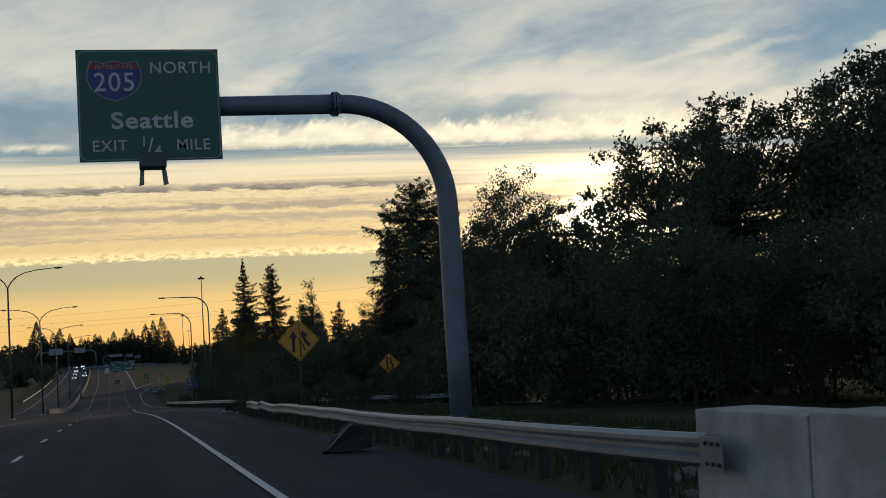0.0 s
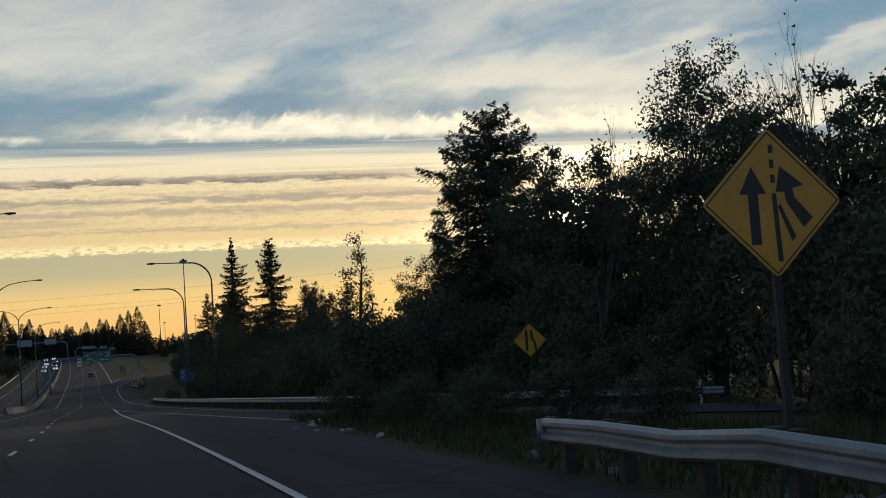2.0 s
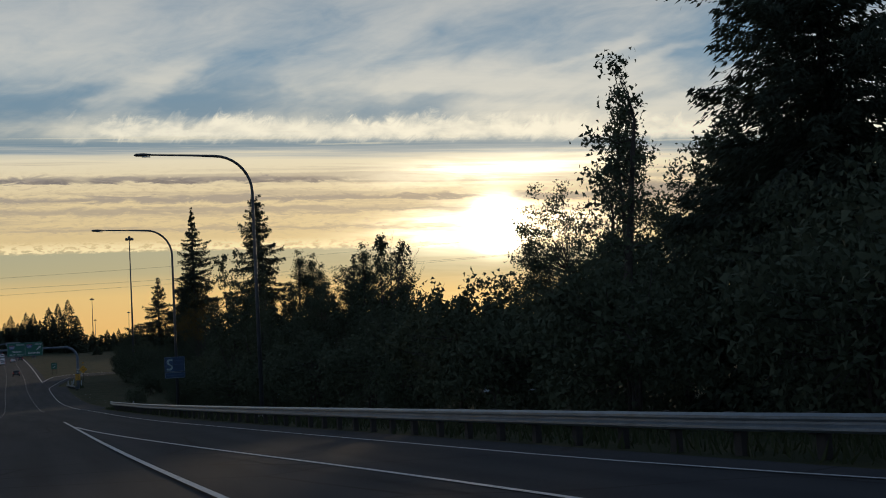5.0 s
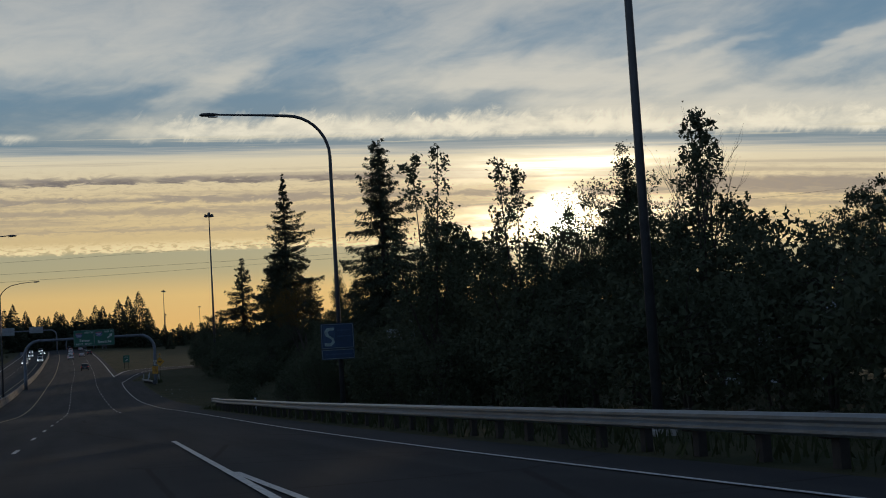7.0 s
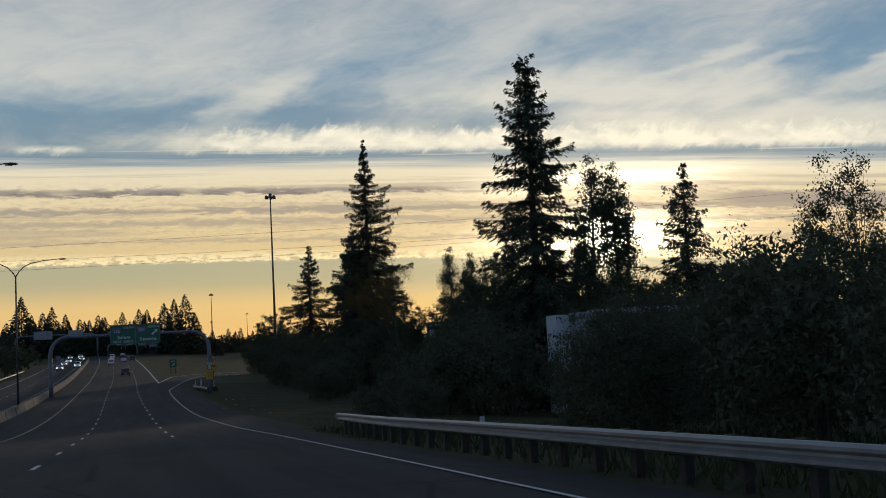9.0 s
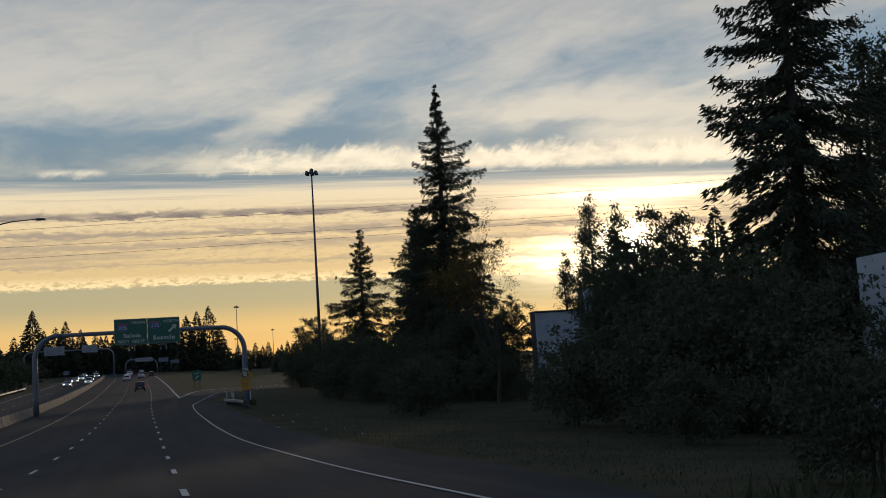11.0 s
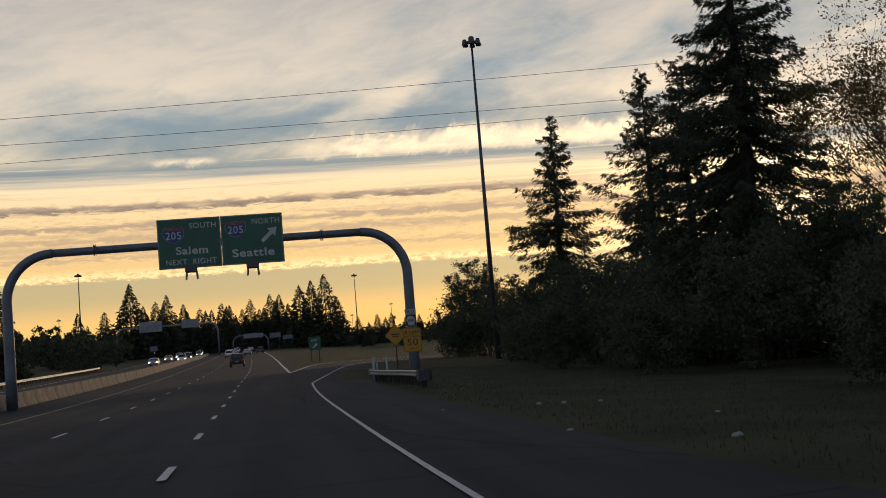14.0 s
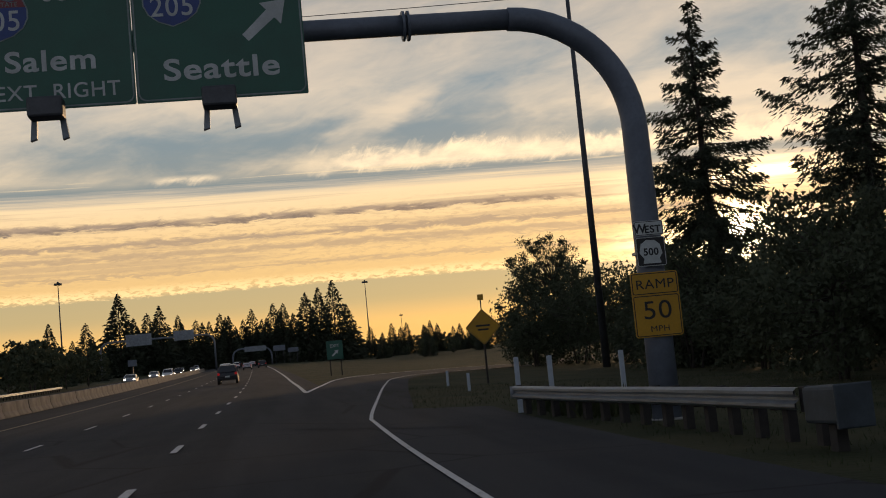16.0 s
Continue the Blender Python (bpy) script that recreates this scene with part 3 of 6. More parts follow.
ex_r = spline([(7.8, 374)] + [(x + 1.2, y - 0.8) for x, y in EXIT_R])
tagged(path_ribbon("exit_ramp", even(ex_l, 60), even(ex_r, 60), 0.042, ASPHALT), "asphalt exit slip road curving away", "road", kind="structure")


def painted(name, pts, width, mat=WHITE_LINE, lift=0.05, label="painted white edge line on asphalt"):
    """A painted line along points of the plan."""
    vs = []
    for i, (x, y) in enumerate(pts):
        a, b = pts[max(i - 1, 0)], pts[min(i + 1, len(pts) - 1)]
        d = Vector((b[0] - a[0], b[1] - a[1])).normalized()
        for s in (-1, 1):
            px, py = x + d.y * s * width / 2, y - d.x * s * width / 2
            vs.append((px, py, land(px, py) + lift))
    fs = [(2 * i, 2 * i + 1, 2 * i + 3, 2 * i + 2) for i in range(len(pts) - 1)]
    return tagged(mesh_object(name, vs, fs, mat), label, "road marking", kind="structure")


def along(f, a, b, step=3.0):
    n = max(1, int((b - a) / step))
    return [(f(a + (b - a) * i / n), a + (b - a) * i / n) for i in range(n + 1)]


painted("edge_line", along(EDGE, -120, 180), 0.13)
painted("edge_line", along(RAMP_LEFT, 87.5, 165), 0.13)
painted("edge_line", spline([(36, 66), (26, 84), (18, 95), (12, 104), (10.2, 112)] + [(RAMP_RIGHT(y), y) for y in range(120, 382, 10)] + EXIT_R), 0.105)
painted("edge_line", spline(EXIT_L), 0.22)
painted("edge_line", spline([(5.3, 414), (5.25, 430), (5.05, 450), (4.85, 480), (4.2, 540), (3.0, 620), (0.6, 720), (-6, 900)], 6), 0.22)
painted("edge_line", along(lambda y: EDGE(y) - 2 * LANE, -120, 880), 0.15, YELLOW_LINE, label="painted yellow edge line on asphalt")
painted("edge_line", along(lambda y: EDGE(y) - 2 * LANE - 6.2, -120, 880), 0.15, YELLOW_LINE, label="painted yellow edge line on asphalt")
painted("edge_line", along(lambda y: EDGE(y) - 2 * LANE - 14.3, -120, 880), 0.15)


def dashes(f, first, last, length=2.6, width=0.12, every=10.5):
    parent = thing("lane_marking", pose(0, 0, 0), "broken white lane line painted on asphalt", "road marking", kind="structure")
    y = first
    while y < last:
        pts = along(f, y, y + length, 1.5)
        vs = [(x + s * width / 2, yy, land(x, yy) + 0.05) for x, yy in pts for s in (-1, 1)]
        fs = [(2 * i, 2 * i + 1, 2 * i + 3, 2 * i + 2) for i in range(len(pts) - 1)]
        mesh_object("dash", vs, fs, WHITE_LINE, parent)
        y += every


dashes(EDGE, 247.4, 700, 2.6, 0.14)
dashes(lambda y: EDGE(y) - LANE, -53.9, 700, every=10.6)
dashes(lambda y: EDGE(y) - 2 * LANE - 10.2, 250, 700)

# ---- road furniture ----
BEAM = [(0.0, 0.155), (0.03, 0.15), (0.083, 0.11), (0.083, 0.065), (0.015, 0.02), (0.015, -0.02), (0.083, -0.065), (0.083, -0.11), (0.03, -0.15), (0.0, -0.155)]


def guardrail(pts, label, start=0.0, top=0.71, posts=WOOD, dents=0.0, ends=True, rise=None, bent_from=1e9, tight=1, first_post=0):
    """W-beam guardrail along points of the plan (the road on its left): overlapping beams, blocks and posts."""
    rail = thing("guardrail", pose(*pts[0], land(*pts[0])), label, "guardrail")
    base = Vector((*pts[0], land(*pts[0])))
    run = even(pts, max(3, int(sum(math.dist(a, b) for a, b in zip(pts, pts[1:])) / 1.905) + 1))
    rs = random.Random(int(abs(pts[0][0] * 7 + pts[0][1])))

    def section(i):
        x, y = run[i]
        a, b = run[max(i - 1, 0)], run[min(i + 1, len(run) - 1)]
        d = Vector((b[0] - a[0], b[1] - a[1], 0)).normalized()
        n = Vector((-d.y, d.x, 0))
        j = rs.uniform(-1, 1) * dents * (2.0 if y > bent_from else 0.6) if dents else 0
        lift = rise(y) if rise else 0.0
        return Vector((x, y, land(x, y) + lift)) + n * j * 0.8 + Vector((0, 0, j)), n
    secs = [section(i) for i in range(len(run))]
    i = 0
    while i < len(run) - 1:
        k = min(i + 2, len(run) - 1)
        vs, fs = [], []
        for j in range(i, k + 1):
            p, n = secs[j]
            for t in (0.0, -0.004):
                vs += [p - base + n * (o + t) + Vector((0, 0, top - 0.155 + z)) for o, z in BEAM]
        m = len(BEAM)
        for j in range(k - i):
            for t in (0, m):
                for q in range(m - 1):
                    a = j * 2 * m + t + q
                    fs.append((a, a + 1, a + 1 + 2 * m, a + 2 * m))
        mesh_object("beam", vs, fs, STEEL, rail)
        i = k
    post = boxed(-0.075, 0.075, -0.1, 0.1, -0.5, top - 0.03, 0.012)
    pm = bpy.data.meshes.new("post")
    post.to_mesh(pm)
    post.free()
    pm.materials.append(posts)
    block = boxed(-0.07, 0.07, -0.09, 0.09, top - 0.34, top + 0.01, 0.01)
    bmsh = bpy.data.meshes.new("block")
    block.to_mesh(bmsh)
    block.free()
    bmsh.materials.append(posts)
    feet = secs[first_post:]
    if tight > 1:
        feet = [(a[0].lerp(b[0], q / tight), a[1]) for a, b in zip(secs, secs[1:]) for q in range(tight)] + secs[-1:]
    for p, n in feet:
        ang = math.atan2(n.y, n.x)
        for nm, me, o in (("post", pm, -0.3), ("block", bmsh, -0.11)):
            ob = new(nm, me)
            ob.parent = rail
            ob.location = p - base + n * o
            ob.rotation_euler = (0, 0, ang)
    if ends:
        p, n = secs[-1]
        tube("end_shoe", [p - base + n * 0.04 + Vector((0, 0, top - 0.3)), p - base + n * 0.04 + Vector((0, 0, top - 0.01))], 0.07, STEEL, rail)
    return rail


bent_rail = guardrail([(6.32, 12.3), (6.34, 30), (6.4, 57)], "galvanised w-beam guardrail with a dented end, on timber posts", dents=0.03,
                      rise=lambda y: 0.09 * min(max(27 - y, 0) / 15, 1), bent_from=44, first_post=1)
shoe_z = 0.09 + 0.71 - 0.155
shoe = part("end_shoe", boxed(0.075, 0.087, -0.42, 0.04, shoe_z - 0.15, shoe_z + 0.15, 0.004), STEEL, bent_rail, "flat steel shoe bolted to the wall")
shoe.matrix_basis = pose(-0.17, 0, 0)
for by in (-0.36, -0.24, -0.12):
    for bz in (-0.09, 0.09):
        part("bolt", disc(bmesh.new(), 0.018, 0.03, (0.06, by, shoe_z + bz), "X", 8), DARK_STEEL, shoe)
guardrail([(26, 90), (18.2, 99.5), (13.4, 110), (11.2, 121), (10.1, 136), (9.5, 152), (8.9, 175), (8.5, 200), (8.6, 228), (9.3, 242.6)],
          "long galvanised w-beam guardrail beside the slip road", rise=lambda y: 0.03 + 0.14 * min(max(y - 195, 0) / 45, 1))
guardrail([(10.75, 364.0), (10.55, 370), (9.55, 378.5)], "short galvanised guardrail before the sign post", tight=2, rise=lambda y: 0.09 * min(max(374 - y, 0) / 10, 1))
guardrail([(EDGE(y) - 26.2, y) for y in (533, 490, 440, 400, 360)], "pale galvanised guardrail beside the oncoming lanes")

# impact head at the short rail's near end
head = thing("crash_terminal", pose(10.8, 363.0, land(10.8, 363.0), 0, 0, 4), "grey boxy impact head on the end of a guardrail", "guardrail end")
part("face_plate", boxed(-0.26, 0.26, -0.5, -0.45, 0.3, 0.86, 0.02), IMPACT, head)
part("chute", boxed(-0.2, 0.22, -0.45, 0.5, 0.36, 0.84, 0.05), IMPACT, head)
part("leg", boxed(-0.08, 0.08, -0.1, 0.1, -0.1, 0.4, 0.01), WOOD, head)

# concrete barrier at the bridge end
JERSEY = [(-0.3, 0.0), (0.3, 0.0), (0.3, 0.08), (0.17, 0.33), (0.11, 0.84), (-0.11, 0.84), (-0.17, 0.33), (-0.3, 0.08)]
wall = thing("concrete_barrier", pose(6.75, -10, land(6.75, -10)), "weathered grey concrete barrier wall at the guardrail's end", "barrier")
for i in range(7):
    y0, y1 = i * 3.465, 3.435 + i * 3.465
    bm = flat_shape([(-0.35, -0.3), (0.35, -0.3), (0.3, 1.0), (-0.3, 1.0)], y0, min(y1, 22.85))
    bmesh.ops.bevel(bm, geom=bm.edges[:], offset=0.014, segments=2, affect="EDGES", profile=0.5)
    dz = land(6.75, -10 + y0) - land(6.75, -10)
    bmesh.ops.translate(bm, verts=bm.verts, vec=(0, 0, dz))
    part("wall_panel", bm, CONCRETE, wall)

# median barrier, one cast piece after another
median = thing("median_barrier", pose(0, 0, 0), "long concrete median barrier in cast segments", "barrier", kind="structure")
seg = flat_shape(JERSEY, 0.02, 3.78)
bmesh.ops.bevel(seg, geom=seg.edges[:], offset=0.015, segments=1, affect="EDGES")
seg_me = bpy.data.meshes.new("barrier_segment")
seg.to_mesh(seg_me)
seg.free()
seg_me.materials.append(OLD_CONCRETE)


def median_x(y):
    return EDGE(y) - 2 * LANE - 4.0


y = 205.0
rs = random.Random(5)
while y < 700:
    x = median_x(y)
    ob = new("barrier_segment", seg_me)
    ob.parent = median
    slope = math.atan2(land(x, y + 3.8) - land(x, y), 3.8)
    turn = math.atan2(median_x(y) - median_x(y + 3.8), 3.8)
    ob.location = (x + rs.uniform(-0.02, 0.02), y, land(x, y) + 0.03)
    ob.rotation_euler = (slope, 0, turn)
    y += 3.8


def arc(cx, cz, r, a0, a1, n=10):
    return [(cx + r * math.cos(radians(a0 + (a1 - a0) * k / n)), cz + r * math.sin(radians(a0 + (a1 - a0) * k / n))) for k in range(n + 1)]


def sign_lights(xs_, z, y, parent):
    for x in xs_:
        lightb = part("sign_light", boxed(x - 0.33, x + 0.33, y - 0.62, y - 0.16, z - 0.28, z + 0.12, 0.05), DARK_STEEL, parent)
        for s in (-1, 1):
            bm = flat_shape([(x + s * 0.24 - 0.045, z + 0.02), (x + s * 0.24 + 0.045, z + 0.02), (x + s * 0.3 + 0.07, z - 0.62), (x + s * 0.3 - 0.05, z - 0.66)], y - 0.24, y - 0.1)
            part("bracket", bm, STEEL, lightb)


def shield(parent, cx, cz, w, y, digits):
    """A blue and red route shield with white rim and numerals."""
    def outline(s):
        pts = [(-0.42, 0.5), (-0.2, 0.43), (0, 0.5), (0.2, 0.43), (0.42, 0.5), (0.5, 0.22), (0.5, 0.0), (0.42, -0.22), (0.25, -0.4), (0, -0.52), (-0.25, -0.4), (-0.42, -0.22), (-0.5, 0.0), (-0.5, 0.22)]
        return [(cx + x * w * s, cz + z * w * s * 0.76) for x, z in reversed(pts)]
    body = part("route_shield", flat_shape(outline(1.0), y - 0.008, y), DIM_WHITE, parent, "blue and red route shield with white rim")
    part("field", flat_shape(outline(0.95), y - 0.012, y - 0.0085), BLUE_SHEET, body)
    top = [(cx + x * w, cz + z * w) for x, z in ((-0.395, 0.355), (-0.465, 0.2), (0.465, 0.2), (0.395, 0.355), (0.2, 0.3), (0, 0.355), (-0.2, 0.3))]
    part("band", flat_shape(top, y - 0.016, y - 0.0125), RED_SHEET, body)
    words("INTERSTATE", w * 0.115, cx, cz + 0.215 * w, y - 0.018, DIM_WHITE, body, 1.0, 0.0, name="small_writing")
    for k, d in enumerate(digits):
        words(d, w * 0.5, cx + (k - 1) * 0.26 * w, cz - 0.2 * w, y - 0.016, WHITE_SHEET, body, 0.95, name="numeral")


def green_panel(parent, x0, x1, z0, z1, y):
    p = part("panel", flat_shape(rounded(x0, x1, z0, z1, 0.02), y, y + 0.05), GREEN_SHEET, parent)
    vs, fs = frame_shape(x0 + 0.025, x1 - 0.025, z0 + 0.025, z1 - 0.025, 0.17, 0.032, y - 0.004, y - 0.0005)
    mesh_object("border", vs, fs, DIM_WHITE, p, "thin dull white border")
    for k in range(max(2, int((x1 - x0) / 1.6))):
        xx = x0 + 0.5 + k * (x1 - x0 - 1.0) / max(1, int((x1 - x0) / 1.6) - 1)
        part("stiffener", boxed(xx - 0.05, xx + 0.05, y + 0.051, y + 0.16, z0 + 0.1, z1 - 0.1), STEEL, parent)
    return p


# cantilever support and the sign on it
SY = 34.82
gz = land(9.91, SY)
sup = thing("sign_support", pose(9.91, SY, gz), "blue-grey steel tube bent over the road to carry a sign", "sign support")
r_bend = 2.75
zt = 7.9 - gz
path = [(0, 0, -0.3), (0, 0, 2), (0, 0, 4), (0, 0, zt - r_bend)] + [(-r_bend + x, 0, z) for x, z in arc(0, zt - r_bend, r_bend, 6, 90, 14)]
tube("pole", path, [0.30] * 3 + [0.275] + [0.272 - 0.0015 * k for k in range(15)], ARM_STEEL, sup, sides=24)
tube("arm", [(-r_bend - 0.0, 0, zt), (-5.0, 0, zt - 0.01), (-9.0, 0, zt - 0.03)], [0.262, 0.255, 0.25], ARM_STEEL, sup, sides=24)
for k, (bx, w_) in enumerate(((-r_bend - 0.12, 0.06), (-r_bend - 0.2, 0.06))):
    part("flange", disc(bmesh.new(), 0.33, 0.05, (bx, 0, zt), "X", 24), ARM_STEEL, sup)
for a in range(6):
    part("bolt", disc(bmesh.new(), 0.03, 0.22, (-r_bend - 0.16, 0.29 * math.cos(a * 1.047), zt + 0.29 * math.sin(a * 1.047)), "X", 8), STEEL, sup)
part("base_plate", boxed(-0.42, 0.42, -0.42, 0.42, -0.25, 0.03, 0.02), CONCRETE, sup)

g1 = thing("exit_sign", pose(0, 0, 0), "green overhead exit sign with white letters on a bent tube", "road sign")
X0, X1, Z0, Z1, PY = 0.44, 3.96, 6.44, 9.29, SY - 0.42
green_panel(g1, X0, X1, Z0, Z1, PY)
shield(g1, 1.36, 8.5, 1.36, PY - 0.002, "205")
words("NORTH", 0.42, 3.0, 8.68, PY - 0.004, WHITE_SHEET, g1)
words("Seattle", 0.58, 2.25, 7.28, PY - 0.004, WHITE_SHEET, g1, 1.18, 0.02)
words("EXIT", 0.4, 1.18, 6.7, PY - 0.004, WHITE_SHEET, g1)
words("1", 0.36, 2.02, 6.82, PY - 0.004, WHITE_SHEET, g1)
words("/", 0.52, 2.18, 6.66, PY - 0.004, WHITE_SHEET, g1)
words("4", 0.36, 2.36, 6.58, PY - 0.004, WHITE_SHEET, g1)
words("MILE", 0.4, 3.24, 6.7, PY - 0.004, WHITE_SHEET, g1)
sign_lights([2.2], Z0, PY, g1)

# arch over the carriageway with two green panels
GY = 372.8
arch = thing("sign_gantry", pose(0, GY, 0), "grey steel tube arch over the lanes carrying signs", "sign gantry")
zl, zr, ztop, rb = land(-9.85, GY), land(11.45, GY), 4.3, 2.45
left = [(-9.85, 0, zl - 0.2), (-9.85, 0, zl + 2), (-9.85, 0, ztop - rb)] + [(-9.85 + rb + x, 0, z) for x, z in arc(0, ztop - rb, rb, 174, 90, 12)]
right = [(11.58, 0, zr - 0.2), (11.58, 0, zr + 2), (11.58, 0, ztop - rb)] + [(11.58 - rb + x, 0, z + 0.05) for x, z in arc(0, ztop - rb, rb, 6, 90, 12)]
tube("pole", left, [0.3, 0.29] + [0.27 - 0.002 * k for k in range(len(left) - 2)], ARM_STEEL, arch, sides=20)
tube("pole", right, [0.3, 0.29] + [0.27 - 0.002 * k for k in range(len(right) - 2)], ARM_STEEL, arch, sides=20)
tube("arm", [(-9.85 + rb, 0, ztop), (0, 0, ztop + 0.03), (11.58 - rb, 0, ztop + 0.05)], 0.215, ARM_STEEL, arch, sides=20)
for fx in (-5.1, -5.2, 6.95, 7.05):
    part("flange", disc(bmesh.new(), 0.31, 0.05, (fx, 0, ztop + 0.03), "X", 20), ARM_STEEL, arch)
for bx, bz in ((-9.85, zl), (11.45, zr)):
    part("base_plate", boxed(bx - 0.42, bx + 0.42, -0.42, 0.42, bz - 0.3, bz + 0.02, 0.02), CONCRETE, arch)

g2 = thing("interchange_sign", pose(0, 0, 0), "wide green overhead sign in two halves with white letters", "road sign")
PY2 = GY - 0.4
MX = 1.56
for x0, x1 in ((-1.82, MX - 0.008), (MX + 0.008, 4.9)):
    green_panel(g2, x0, x1, 2.98, 5.68, PY2)
shield(g2, -0.96, 4.8, 1.14, PY2 - 0.002, "205")
words("SOUTH", 0.42, 0.62, 5.12, PY2 - 0.004, WHITE_SHEET, g2)
words("Salem", 0.58, -0.02, 3.74, PY2 - 0.004, WHITE_SHEET, g2, 1.2, 0.02)
words("NEXT", 0.42, -0.88, 3.18, PY2 - 0.004, WHITE_SHEET, g2)
words("RIGHT", 0.42, 0.62, 3.18, PY2 - 0.004, WHITE_SHEET, g2)
shield(g2, 2.36, 4.92, 1.14, PY2 - 0.002, "205")
words("NORTH", 0.42, 4.0, 5.14, PY2 - 0.004, WHITE_SHEET, g2)
words("Seattle", 0.6, 3.24, 3.4, PY2 - 0.004, WHITE_SHEET, g2, 1.28, 0.02)
ca, sa = math.cos(radians(42)), math.sin(radians(42))
arrow = [(0.62, 0), (0.2, 0.3), (0.2, 0.11), (-0.5, 0.09), (-0.5, -0.09), (0.2, -0.11), (0.2, -0.3)]
part("arrow", flat_shape([(4.12 + x * ca - z * sa, 4.5 + x * sa + z * ca) for x, z in arrow], PY2 - 0.008, PY2 - 0.001), WHITE_SHEET, g2, "white arrow pointing up to the right")
sign_lights([-0.1, 3.16], 2.98, PY2, g2)

# small signs strapped to the arch's pole
rs_ = thing("ramp_speed_sign", pose(11.515, GY - 0.36, 0), "yellow advisory sign reading ramp fifty on a steel post", "road sign")
part("plate", flat_shape(rounded(-0.497, 0.497, -2.47, -1.155, 0.06), 0.0, 0.012), YELLOW_SHEET, rs_)
for z0, z1 in ((-1.6, -1.175), (-2.45, -1.63)):
    vs, fs = frame_shape(-0.475, 0.475, z0, z1, 0.045, 0.018, -0.004, -0.0005)
    mesh_object("border", vs, fs, BLACK_SHEET, rs_)
words("RAMP", 0.27, 0, -1.49, -0.004, BLACK_SHEET, rs_, 1.12, 0.0)
words("50", 0.52, 0, -2.1, -0.004, BLACK_SHEET, rs_, 1.15, 0.0)
words("MPH", 0.17, 0.02, -2.36, -0.004, BLACK_SHEET, rs_, 1.15, 0.0)
part("strap", boxed(-0.32, 0.32, 0.012, 0.36, -1.5, -1.44), STEEL, rs_)
part("strap", boxed(-0.32, 0.32, 0.012, 0.36, -2.25, -2.19), STEEL, rs_)
ws = thing("route_sign", pose(11.515, GY - 0.36, 0.12), "white and black west route marker above the advisory sign", "road sign")
part("plate", flat_shape(rounded(-0.3, 0.31, -1.16, -0.56, 0.04), 0.0, 0.01), BLACK_SHEET, ws)
vs, fs = frame_shape(-0.295, 0.305, -1.155, -0.565, 0.04, 0.012, -0.003, -0.0005)
mesh_object("border", vs, fs, WHITE_SHEET, ws)
blob = [(-0.18, -1.1), (0.2, -1.1), (0.17, -1.0), (0.24, -0.9), (0.2, -0.72), (0.1, -0.63), (-0.08, -0.62), (-0.2, -0.7), (-0.24, -0.88), (-0.15, -1.0)]
part("field", flat_shape(blob, -0.006, -0.001), WHITE_SHEET, ws, "plain rounded white field")
words("500", 0.2, 0.0, -0.93, -0.008, BLACK_SHEET, ws, 1.0, 0.03, name="numerals")
part("plate", flat_shape(rounded(-0.3, 0.31, -0.53, -0.23, 0.03), 0.0, 0.01), WHITE_SHEET, ws, "white plate with black letters")
vs, fs = frame_shape(-0.29, 0.3, -0.52, -0.24, 0.03, 0.014, -0.003, -0.0005)
mesh_object("border", vs, fs, BLACK_SHEET, ws)
words("W", 0.27, -0.185, -0.475, -0.004, BLACK_SHEET, ws, 0.95, 0.02)
words("EST", 0.21, 0.085, -0.475, -0.004, BLACK_SHEET, ws, 1.0, 0.02)
part("strap", boxed(-0.3, 0.3, 0.01, 0.36, -0.9, -0.84), STEEL, ws)


def diamond(name, label, x, y, z, side, draw, post_mat=STEEL, yaw=0.0):
    """A yellow diamond warning sign on its post, drawn about its centre."""
    h = side / math.sqrt(2)
    t = thing(name, pose(x, y, z, 0, 0, yaw), label, "road sign")
    rim = [(0, -h), (h, 0), (0, h), (-h, 0)]
    bm = flat_shape(rim, 0, 0.012)
    ed = [e for e in bm.edges if abs(e.verts[0].co.y - e.verts[1].co.y) > 0.005]
    bmesh.ops.bevel(bm, geom=ed, offset=0.07, segments=3, affect="EDGES", profile=0.5)
    part("plate", bm, YELLOW_SHEET, t)
    vs = [(px * k, yy, pz * k) for yy in (-0.004, -0.0005) for k in (0.95, 0.925) for px, pz in rim]
    fs = []
    for k in range(4):
        j = (k + 1) % 4
        fs += [(k, j, 4 + j, 4 + k), (8 + k, 12 + k, 12 + j, 8 + j), (k, 8 + k, 8 + j, j), (4 + k, 4 + j, 12 + j, 12 + k)]
    mesh_object("border", vs, fs, BLACK_SHEET, t)
    for pts in draw:
        part("symbol", flat_shape([(px * h, pz * h) for px, pz in pts], -0.006, -0.0008), BLACK_SHEET, t, "black symbol")
    g = land(x, y) - z
    part("post", boxed(-0.045, 0.045, 0.013, 0.1, g - 0.2, h * 0.8, 0.006), post_mat, t)
    return t


up_arrow = [(-0.34, -0.55), (-0.2, -0.55), (-0.2, 0.12), (-0.08, 0.12), (-0.27, 0.48), (-0.46, 0.12), (-0.34, 0.12)]
bent = [(0.42, -0.34), (0.56, -0.22), (0.32, 0.06), (0.3, 0.18), (0.46, 0.22), (0.14, 0.48), (0.06, 0.14), (0.18, 0.14), (0.2, 0.0)]
taper = [(0.02, -0.78), (0.09, -0.78), (0.07, -0.25), (0.06, 0.12), (0.0, 0.12)]
split = [(0.07, -0.05), (0.11, -0.02), (0.3, -0.46), (0.24, -0.52)]
